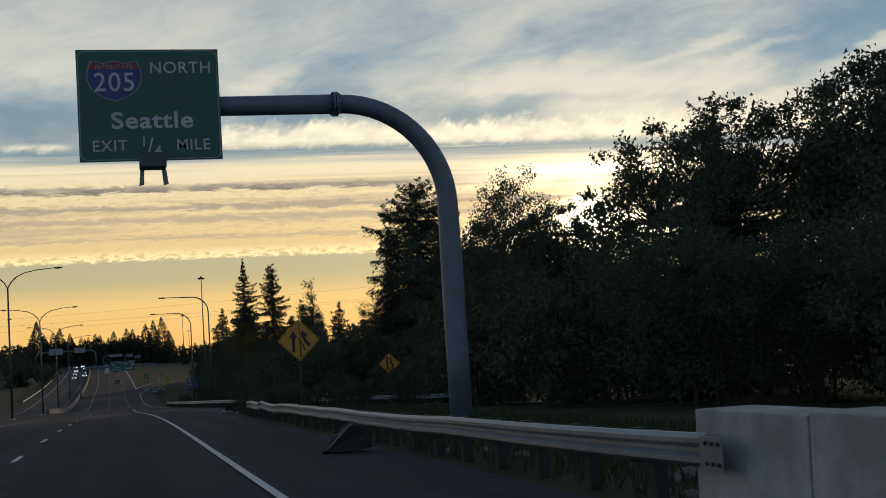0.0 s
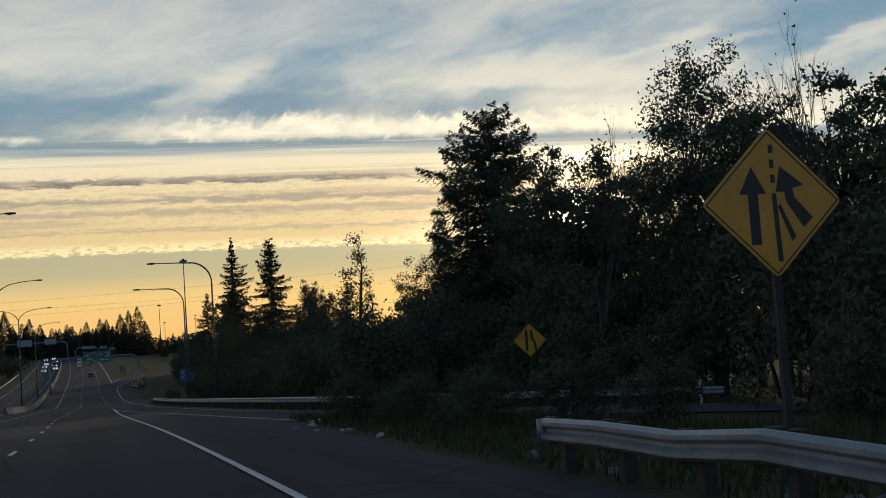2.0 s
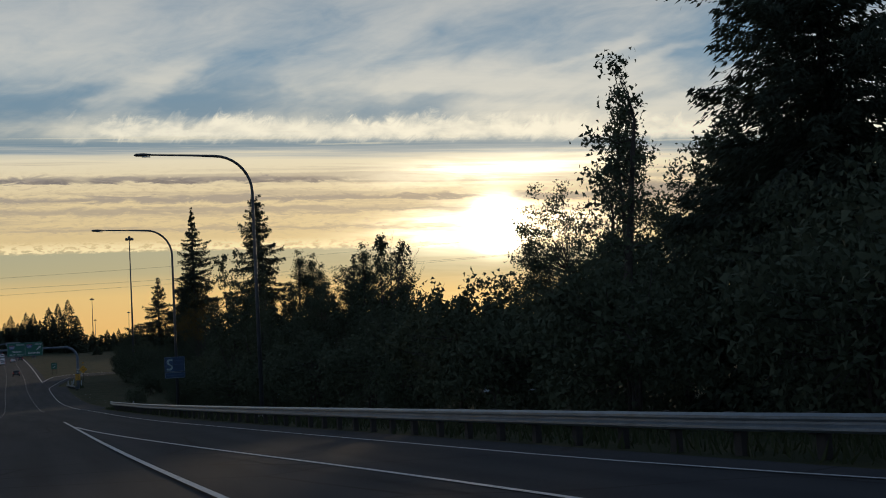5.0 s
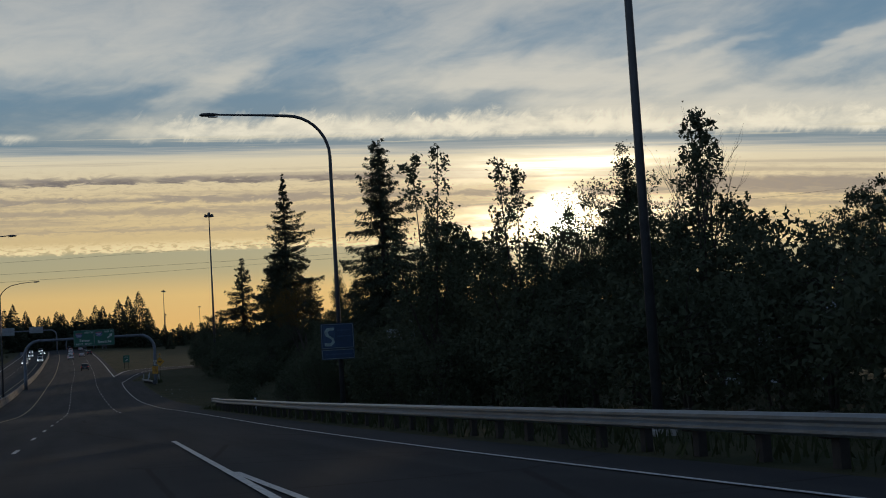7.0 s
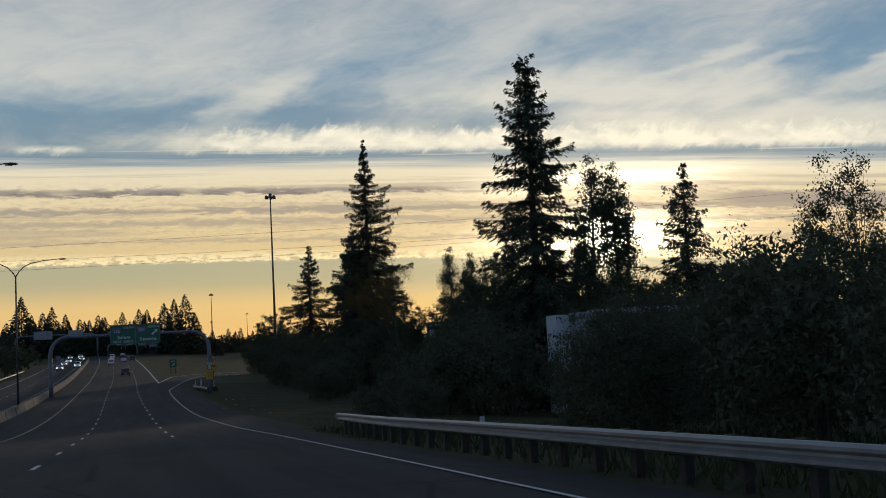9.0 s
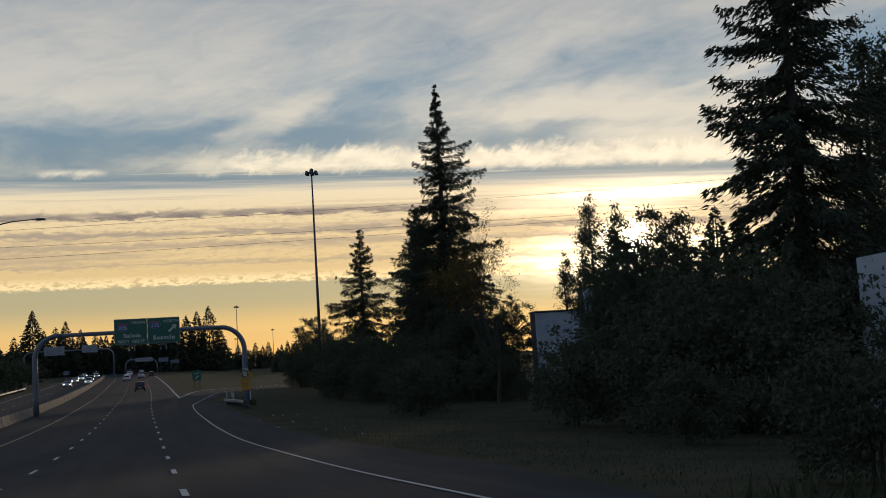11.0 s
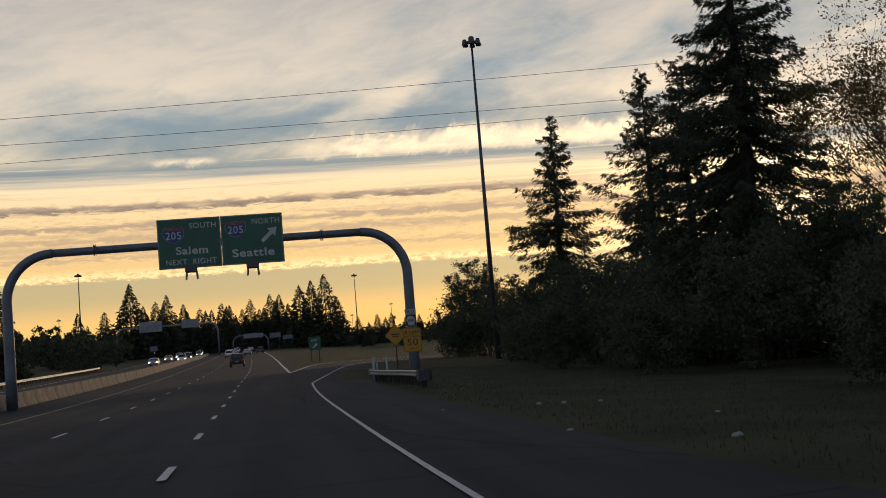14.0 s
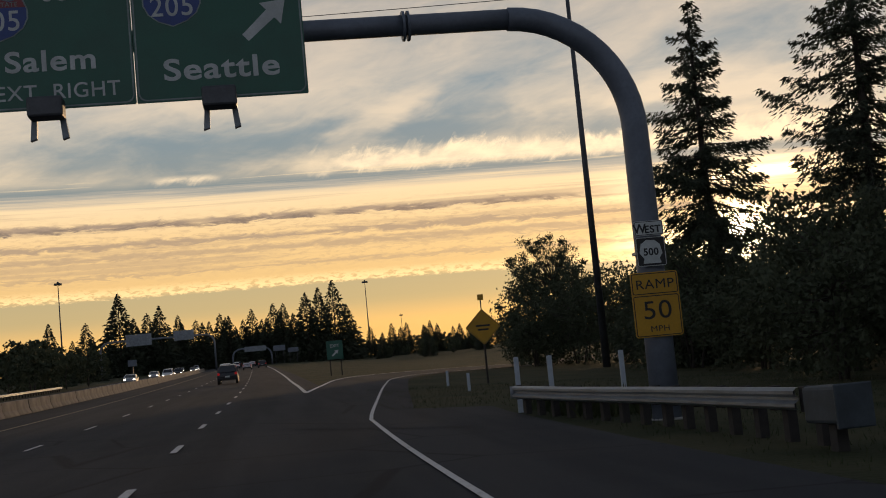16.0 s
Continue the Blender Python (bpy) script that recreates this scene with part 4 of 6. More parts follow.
dash1, dash2, dash3 = ([(0.0, z), (0.06, z), (0.06, z + 0.11), (0.0, z + 0.11)] for z in (0.26, 0.46, 0.66))
diamond("merge_sign", "large yellow diamond sign with two black merging arrows", 8.3, 54.1, 2.1, 1.22, [up_arrow, bent, taper, split, dash1, dash2, dash3], WOOD, -3)
bar1 = [(-0.28, -0.62), (-0.12, -0.62), (-0.12, 0.62), (-0.28, 0.62)]
bar2 = [(0.26, -0.62), (0.4, -0.62), (0.36, -0.1), (0.2, 0.1), (0.18, 0.62), (0.04, 0.62), (0.06, 0.05), (0.22, -0.15)]
diamond("lane_ends_sign", "small yellow diamond sign with black bars among bushes", 21.9, 102.4, 0.8, 1.2, [bar1, bar2], WOOD, -8)
curve_sign = diamond("curve_sign", "yellow diamond warning sign near the exit with a flag board", 14.45, 412, -0.3, 1.3,
        [[(-0.4, 0.02), (0.4, 0.02), (0.4, 0.12), (-0.4, 0.12)], [(-0.3, -0.2), (0.3, -0.2), (0.3, -0.1), (-0.3, -0.1)]], WOOD)
part("flag_board", boxed(-0.15, 0.15, -0.02, 0.01, 1.36, 1.66, 0.01), YELLOW_SHEET, curve_sign, "small square amber board")
part("mast", boxed(-0.025, 0.025, 0.02, 0.07, 0.7, 1.5), DARK_STEEL, curve_sign)

# blue roadside sign with a picture field
bs = thing("blue_service_sign", pose(11.66, 203.55, -0.52), "blue roadside sign with a pale curved picture", "road sign")
part("plate", flat_shape(rounded(-0.79, 0.79, -0.36, 0.82, 0.05), 0, 0.015), SERVICE_BLUE, bs)
part("plate", flat_shape(rounded(-0.79, 0.79, -0.86, -0.38, 0.05), 0, 0.015), SERVICE_BLUE, bs)
part("picture", flat_shape([(-0.68, -0.26), (-0.12, -0.26), (-0.12, 0.72), (-0.68, 0.72)], -0.004, -0.0005), DULL_BLUE, bs, "blue square picture")
swirl = [(-0.16, 0.64), (-0.5, 0.62), (-0.63, 0.44), (-0.55, 0.24), (-0.3, 0.1), (-0.26, -0.02), (-0.36, -0.1), (-0.62, -0.08), (-0.62, -0.22), (-0.32, -0.24), (-0.15, -0.08), (-0.17, 0.12), (-0.4, 0.28), (-0.46, 0.42), (-0.38, 0.5), (-0.16, 0.5)]
part("swirl", flat_shape(swirl, -0.008, -0.0045), PALE_PRINT, bs, "pale s-shaped swirl")
for z0_, z1_ in ((-0.33, 0.79), (-0.83, -0.41)):
    vs, fs = frame_shape(-0.76, 0.76, z0_, z1_, 0.05, 0.018, -0.004, -0.0005)
    mesh_object("border", vs, fs, DIM_WHITE, bs, "thin pale border")
for z in (0.5, 0.22, -0.62):
    x0 = -0.02 if z > -0.3 else -0.6
    part("writing", boxed(x0, 0.65, -0.004, -0.0005, z - 0.03, z + 0.03), DULL_BLUE, bs)


# ---- lamps ----
def lamp_head(parent, x, z, s):
    """A cobra head at the end of an arm that points along s."""
    vs, fs = tube_data([(x, 0, z), (x + s * 0.15, 0, z + 0.02), (x + s * 0.5, 0, z + 0.01), (x + s * 0.85, 0, z - 0.01), (x + s * 0.95, 0, z - 0.015)],
                       [0.05, 0.09, 0.15, 0.13, 0.05], 12)
    hd = mesh_object("lamp_head", [(a, b * 1.15, z + (c - z) * 0.62) for a, b, c in vs], fs, DARK_STEEL, parent, smooth=True)
    part("lens", boxed(x + s * 0.35 - 0.2, x + s * 0.35 + 0.25, -0.1, 0.1, z - 0.12, z - 0.08, 0.02), WHITE_SHEET, hd)


def street_lamp(x, y, top, arms, reach, label):
    """A tapered pole whose arms curve out over the road; arms -1, 1 or both."""
    g = land(x, y)
    t = thing("street_lamp", pose(x, y, g), label, "street lamp", "street lamps along the highway")
    H = top - g
    rb_ = 2.0
    if len(arms) == 1:
        s = arms[0]
        path_ = [(0, 0, -0.2), (0, 0, H * 0.5), (0, 0, H - rb_ - 0.08)] + [(s * (rb_ - rb_ * math.cos(radians(a))), 0, H - rb_ - 0.08 + rb_ * math.sin(radians(a))) for a in range(10, 91, 10)]
        tube("pole", path_ + [(s * (reach - 0.9) * 0.6, 0, H - 0.04), (s * (reach - 0.9), 0, H)], [0.125, 0.1, 0.08] + [0.075] * 9 + [0.055, 0.045], DARK_STEEL, t)
        lamp_head(t, s * (reach - 0.95), H, s)
    else:
        tube("pole", [(0, 0, -0.2), (0, 0, H * 0.5), (0, 0, H - 1.9)], [0.13, 0.1, 0.085], DARK_STEEL, t)
        for s in arms:
            p = [(0, 0, H - 1.95), (s * 0.35, 0, H - 1.35), (s * 0.9, 0, H - 0.8), (s * 1.7, 0, H - 0.4), (s * 3.0, 0, H - 0.14), (s * (reach - 0.9), 0, H)]
            tube("arm", p, [0.07, 0.065, 0.06, 0.055, 0.05, 0.042], DARK_STEEL, t)
            lamp_head(t, s * (reach - 0.95), H, s)
    part("base", boxed(-0.3, 0.3, -0.3, 0.3, -0.3, 0.15, 0.03), CONCRETE, t)
    return t


street_lamp(12.36, 170, 10.85, (-1,), 6.2, "tall grey street lamp arm curving over the slip road")
street_lamp(11.85, 204, 10.4, (-1,), 6.1, "tall grey street lamp arm curving over the slip road")
for lx, ly, lz in ((-10.0, 143.4, 13.1), (-10.4, 204.2, 12.2), (-11.5, 275, 12.3), (-11.7, 342.6, 12.3)):
    street_lamp(lx, ly, lz, (-1, 1), 5.6, "double-armed grey street lamp in the median")


def high_mast(x, y, top):
    g = land(x, y)
    t = thing("high_mast_light", pose(x, y, g), "very tall slim mast with a ring of floodlights", "light mast", "high masts of the interchange")
    H = top - g
    tube("mast", [(0, 0, -0.3), (0, 0, H * 0.5), (0, 0, H)], [0.32, 0.21, 0.11], DARK_STEEL, t, sides=12)
    ring = bmesh.new()
    bmesh.ops.create_cone(ring, cap_ends=True, segments=16, radius1=0.62, radius2=0.62, depth=0.16, matrix=Matrix.Translation((0, 0, H - 0.5)))
    part("ring", ring, DARK_STEEL, t)
    for k in range(6):
        a = radians(60 * k + 15)
        bm = bmesh.new()
        bmesh.ops.create_cone(bm, cap_ends=True, segments=10, radius1=0.34, radius2=0.2, depth=0.62, matrix=Matrix.Translation((0.86 * math.cos(a), 0.86 * math.sin(a), H - 0.55)))
        part("floodlight", bm, DARK_STEEL, t)
    bm = bmesh.new()
    bmesh.ops.create_uvsphere(bm, u_segments=10, v_segments=6, radius=0.35, matrix=Matrix.Translation((0, 0, H - 0.1)))
    part("cap", bm, DARK_STEEL, t)
    return t


for mx, my, mt in ((28.5, 442, 33.2), (39.1, 817, 37.4), (-56, 729, 36.7), (85, 1150, 43), (62, 1200, 40), (-105, 1000, 39)):
    high_mast(mx, my, mt)


# distant arches over the lanes
def far_gantry(x0, x1, y, top, panels, label):
    t = thing("sign_gantry", pose(0, y, 0), label, "sign gantry")
    za, zb = land(x0, y), land(x1, y)
    pth = [(x0, 0, za - 0.3), (x0, 0, top - 2.5)] + [(x0 + 2.5 + a, 0, b) for a, b in arc(0, top - 2.5, 2.5, 170, 90, 6)] + \
          [(x1 - 2.5 + a, 0, b) for a, b in arc(0, top - 2.5, 2.5, 90, 10, 6)] + [(x1, 0, top - 2.5), (x1, 0, zb - 0.3)]
    tube("frame", pth, 0.26, ARM_STEEL, t)
    for a, b, c, d in panels:
        part("panel", boxed(a, b, -0.3, -0.2, c, d, 0.02), STEEL, t, "grey back of a sign panel")
    return t


far_gantry(-41.6, -11.5, 700, 16.4, [(-34.8, -28, 14.9, 18), (-22.2, -16.8, 15.4, 18)], "distant steel arch with sign panels seen from behind")
far_gantry(-8.8, 3.4, 760, 14.0, [(-5.0, 1.7, 13.0, 14.6)], "distant steel arch with a sign panel")


def posted_board(x, y, w, z0, z1, mat, label, posts):
    """A plain board seen far off, on one or two square posts."""
    g = land(x, y)
    t = thing("road_sign", pose(x, y, g), label, "road sign")
    part("panel", boxed(-w / 2, w / 2, -0.05, 0.0, z0 - g, z1 - g, 0.01), mat, t)
    for dx in posts:
        part("post", boxed(dx - 0.07, dx + 0.07, 0.003, 0.14, -0.3, z1 - g - 0.1, 0.01), DARK_STEEL, t)


posted_board(5.9, 762, 3.8, 12.6, 14.3, ARM_STEEL, "distant grey sign board on two tall posts", (-1.3, 1.3))
posted_board(10.3, 764, 3.4, 11.9, 13.3, ARM_STEEL, "distant low grey sign board on two posts", (-1.2, 1.2))
posted_board(-18.7, 560, 1.4, 4.6, 5.6, ARM_STEEL, "small pale sign board on a post beyond the barrier", (0.0,))
es = thing("exit_gore_sign", pose(9.4, 465.7, land(9.4, 465.7)), "small green exit sign with a white arrow on two posts", "road sign")
part("plate", boxed(-0.75, 0.75, -0.02, 0.02, 1.5, 3.2, 0.02), GREEN_SHEET, es)
words("EXIT", 0.4, 0, 2.6, -0.03, WHITE_SHEET, es)
part("arrow", flat_shape([(x * 0.7 * ca - z * 0.7 * sa, 2.05 + x * 0.7 * sa + z * 0.7 * ca) for x, z in arrow], -0.03, -0.021), WHITE_SHEET, es)
for s in (-0.5, 0.5):
    part("post", boxed(s - 0.05, s + 0.05, 0.03, 0.12, -0.2, 3.0), WOOD, es)

# power lines across the road
for z0, rise in ((22.0, 0.039), (19.4, 0.024), (17.95, 0.034)):
    wpts = []
    for k in range(41):
        x = -260 + 13 * k
        wpts.append((x, 418 + x * 0.01, z0 + rise * x + 0.00012 * (x - 20) ** 2))
    w_ob = tube("power_line", wpts, 0.022, DARK_STEEL, None, sides=5)
    tagged(w_ob, "thin dark power line high across the road", "cable", "power lines")


# ---- cars ----
def make_car(name, paint, label, suv=True, lights=True):
    """A small car about 4.5 m long, its nose towards +y."""
    c = thing(name, pose(0, 0, 0), label, "car")
    h = 1.7 if suv else 1.45
    prof = [(-2.2, 0.35), (-2.25, 0.75), (-2.15, 1.0), (-1.95 if suv else -1.5, 1.02), (-1.7 if suv else -0.8, h - 0.05), (-0.9 if suv else -0.2, h), (0.35, h - 0.04), (1.15, 1.05), (2.05, 0.85), (2.22, 0.6), (2.2, 0.33)]
    vs, fs = [], []
    n = len(prof)
    for sx in (-1, 1):
        for yy, zz in prof:
            w = 0.9 if zz < 1.03 else 0.9 - 0.24 * (zz - 1.03) / 0.6
            vs.append((sx * w, yy, zz))
    for i in range(n):
        j = (i + 1) % n
        fs.append((i, j, n + j, n + i))
    fs += [tuple(range(n - 1, -1, -1)), tuple(range(n, 2 * n))]
    bm = bmesh.new()
    bv = [bm.verts.new(v) for v in vs]
    for f in fs:
        bm.faces.new([bv[i] for i in f])
    bmesh.ops.recalc_face_normals(bm, faces=bm.faces)
    bmesh.ops.bevel(bm, geom=[e for e in bm.edges], offset=0.05, segments=2, affect="EDGES", profile=0.5)
    part("body", bm, paint, c, smooth=False)
    back = -1.95 if suv else -1.5
    bt = -1.7 if suv else -0.8
    rear = [(-0.72, back - 0.03, 1.08), (0.72, back - 0.03, 1.08), (0.62, bt - 0.06, h - 0.18), (-0.62, bt - 0.06, h - 0.18)]
    mesh_object("rear_window", rear + [(x, y_ + 0.06, z) for x, y_, z in rear], [(0, 1, 2, 3), (7, 6, 5, 4), (0, 4, 5, 1), (1, 5, 6, 2), (2, 6, 7, 3), (3, 7, 4, 0)], GLASS, c)
    fr = [(-0.74, 1.1, 1.12), (0.74, 1.1, 1.12), (0.62, 0.46, h - 0.1), (-0.62, 0.46, h - 0.1)]
    mesh_object("windshield", [(x, y_ + 0.05, z + 0.03) for x, y_, z in fr] + fr, [(3, 2, 1, 0), (4, 5, 6, 7), (0, 1, 5, 4), (1, 2, 6, 5), (2, 3, 7, 6), (3, 0, 4, 7)], GLASS, c)
    for s in (-1, 1):
        side = [(s * 0.9, back + 0.25, 1.07), (s * 0.9, 0.85, 1.07), (s * 0.72, 0.3, h - 0.13), (s * 0.72, bt + 0.15, h - 0.13)]
        mesh_object("side_window", side + [(x - s * 0.05, y_, z) for x, y_, z in side], [(0, 1, 2, 3), (7, 6, 5, 4), (0, 4, 5, 1), (1, 5, 6, 2), (2, 6, 7, 3), (3, 7, 4, 0)], GLASS, c)
        part("tail_light", boxed(s * 0.76 - 0.1, s * 0.76 + 0.1, -2.28, -2.16, 0.82, 1.02, 0.02), TAIL if lights else RED_SHEET, c)
        part("headlight", boxed(s * 0.68 - 0.16, s * 0.68 + 0.16, 2.08, 2.24, 0.62, 0.76, 0.02), HEAD if lights else WHITE_SHEET, c)
        for yy in (-1.38, 1.38):
            wh = part("wheel", disc(bmesh.new(), 0.34, 0.22, (s * 0.8, yy, 0.34), "X", 18), RUBBER, c)
            part("rim", disc(bmesh.new(), 0.2, 0.24, (s * 0.8, yy, 0.34), "X", 12), ALLOY, wh)
    part("number_plate", boxed(-0.2, 0.2, -2.3, -2.25, 0.6, 0.74), WHITE_SHEET, c)
    part("bumper", boxed(-0.86, 0.86, -2.31, -2.15, 0.36, 0.58, 0.04), RUBBER, c)
    return c


def car_pose(x, y, turn=0.0):
    pitch = math.degrees(math.atan2(land(x, y + 2) - land(x, y - 2), 4)) * (1 if abs(turn) < 90 else -1)
    return pose(x, y, land(x, y) + 0.05, pitch, 0, turn)


PAINT_DARK = material("dark_grey_car_paint", (0.03, 0.034, 0.038), 0.3, 0.2, vary=0.1, bump=0.0)
PAINT_WHITE = material("white_car_paint", (0.7, 0.7, 0.7), 0.3, vary=0.05, bump=0.0)
PAINT_SILVER = material("silver_car_paint", (0.35, 0.36, 0.38), 0.3, 0.6, vary=0.08, bump=0.0)
dark_car = make_car("car", PAINT_DARK, "dark grey compact suv driving ahead in the lane", True)
dark_car.matrix_basis = car_pose(-0.35, 465)
white_car = make_car("car", PAINT_WHITE, "white car driving on the highway with its lights on", True)
white_car.matrix_basis = car_pose(-5.2, 600, 2)
silver_car = make_car("car", PAINT_SILVER, "silver saloon car driving on the highway with its lights on", False)
silver_car.matrix_basis = car_pose(-1.5, 610)
for src_, x, y, t_ in ((white_car, -4.9, 580, 2), (silver_car, -5.4, 640, 2), (dark_car, 1.2, 640, 2), (white_car, -6.2, 700, 2), (silver_car, -2.5, 735, 2),
                       (dark_car, -7.5, 770, 3), (white_car, -4, 800, 3), (silver_car, -17.5, 545, 180), (white_car, -14.0, 570, 180), (silver_car, -19, 600, 181),
                       (dark_car, -15.5, 615, 181), (white_car, -20, 650, 181), (silver_car, -17, 690, 182), (silver_car, -23, 730, 182), (white_car, -19.5, 745, 182),
                       (dark_car, -21, 800, 182)):
    copy_thing(src_, car_pose(x, y, t_))


# van parked by the store
van = make_car("van", PAINT_WHITE, "white van parked on the grass beyond the verge", True, False)
van.matrix_basis = car_pose(50, 347, -30) @ Matrix.Diagonal((1.0, 1.0, 1.12, 1))

# ---- buildings beyond the trees ----
def clapboard(x0, x1, y, z0, z1, parent):
    z = z0
    while z < z1 - 0.02:
        bm = flat_shape([(x0, z), (x1, z), (x1, min(z + 0.182, z1)), (x0, min(z + 0.182, z1))], y - 0.05, y - 0.01)
        for v in bm.verts:
            if v.co.y < y - 0.03 and v.co.z > z + 0.1:
                v.co.y = y - 0.018
        part("board", bm, SIDING, parent)
        z += 0.2


house = thing("white_building", pose(0, 0, 0), "white flat-roofed building with grey fascia behind the trees", "building")
bz = land(38, 284) - 0.3
part("wall", boxed(32.8, 50, 283, 285.4, bz, 1.35), SIDING, house)
part("wall", boxed(38.5, 50, 285.41, 290, bz, 1.3), SIDING, house)
part("fascia", boxed(36.6, 50.2, 282.7, 283.0, 0.55, 1.25, 0.02), ROOF_AND_GAP, house, "dark grey fascia")
part("roof", boxed(36.4, 50.4, 282.6, 285.8, 1.36, 1.7, 0.03), SIDING, house)
part("vent_box", boxed(33.9, 36.3, 281.8, 282.98, -1.05, 1.45, 0.04), STEEL, house, "metal ventilation housing")
# dark block over the lower right of the front wall
part("low_block", boxed(37.6, 50, 279.5, 282.98, bz, -2.75, 0.03), ROOF_AND_GAP, house, "dark low block against the lower wall")
cottage = thing("grey_house", pose(0, 0, 0), "pale weathered house glimpsed through a gap in the trees", "building")
cz_ = land(54, 236) - 0.3
part("wall", boxed(51.5, 59, 236, 243, cz_, 1.1), SIDING, cottage)
roof_pts = [(51, 1.1), (59.5, 1.1), (59.3, 1.35), (55.2, 2.9), (51.2, 1.35)]
part("roof", flat_shape(roof_pts, 235.6, 243.4), ROOF_AND_GAP, cottage)
clapboard(51.5, 59, 236, -2.0, 1.05, cottage)
part("eaves_board", boxed(51.2, 59.3, 235.55, 235.95, 0.0, 0.22), ROOF_AND_GAP, cottage, "dark board across the wall")
shop = thing("clapboard_store", pose(0, 0, 0), "white clapboard store with two roof heights", "building")
sz = land(45, 365) - 0.3
# dark backing colour stands in for shade in the board gaps and on flanks
part("wall", boxed(41.8, 47.2, 364.8, 367, sz, 3.8), ROOF_AND_GAP, shop)
part("corner_board", boxed(41.72, 41.86, 364.72, 364.86, -3.7, 3.8), SIDING, shop)
part("wall", boxed(47.22, 66, 364.5, 366.6, sz, 6.1), ROOF_AND_GAP, shop)
part("corner_board", boxed(47.12, 47.26, 364.42, 364.56, -3.7, 6.1), SIDING, shop)
part("wall", boxed(55, 66, 366.61, 380, sz, 6.0), SIDING, shop)
part("coping", boxed(41.7, 47.2, 364.6, 367.1, 3.81, 3.98), ROOF_AND_GAP, shop)
part("coping", boxed(47.1, 66.1, 364.3, 366.8, 6.11, 6.35), ROOF_AND_GAP, shop)
clapboard(41.8, 47.18, 364.8, -3.7, 3.78, shop)
clapboard(47.22, 60, 364.5, -3.7, 6.08, shop)
for k in range(4):
    part("writing", boxed(49.4 + k * 0.95, 50.0 + k * 0.95, 364.38, 364.44, 4.5, 5.3 if k == 0 else 5.1), BLACK_SHEET, shop)


# ---- trees ----
def leaf_cloud(name, centres, lengths, widths, dirs, mat, parent):
    """One mesh of many small leaf blades: a centre, size and direction for each."""
    n = len(centres)
    rng = np.random.default_rng(n)
    d = dirs / (np.linalg.norm(dirs, axis=1)[:, None] + 1e-9)
    r = rng.normal(size=(n, 3))
    s = np.cross(d, r)
    s /= np.linalg.norm(s, axis=1)[:, None] + 1e-9
    L, W = lengths[:, None], widths[:, None]
    skew = rng.uniform(-0.25, 0.25, n)[:, None]
    v = np.stack([centres - d * L * (0.42 + skew) + s * W * 0.55, centres + d * L * 0.55, centres - d * L * (0.42 - skew) - s * W * 0.55], axis=1)
    me = bpy.data.meshes.new(name)
    me.vertices.add(3 * n)
    me.vertices.foreach_set("co", v.reshape(-1))
    me.loops.add(3 * n)
    me.loops.foreach_set("vertex_index", np.arange(3 * n, dtype=np.int32))
    me.polygons.add(n)
    me.polygons.foreach_set("loop_start", np.arange(0, 3 * n, 3, dtype=np.int32))
    me.update(calc_edges=True)
    me.materials.append(mat)
    ob = new(name, me)
    ob.parent = parent
    return ob


def branchwork(parent, segs, name="trunk"):
    """Trunk and limbs as tapered tubes in one mesh."""
    vs, fs = [], []
    for path_, radii, sides in segs:
        a, b = tube_data(path_, radii, sides, caps=False)
        o = len(vs)
        vs += a
        fs += [tuple(i + o for i in f) for f in b]
    return mesh_object(name, vs, fs, BARK, parent, smooth=True)


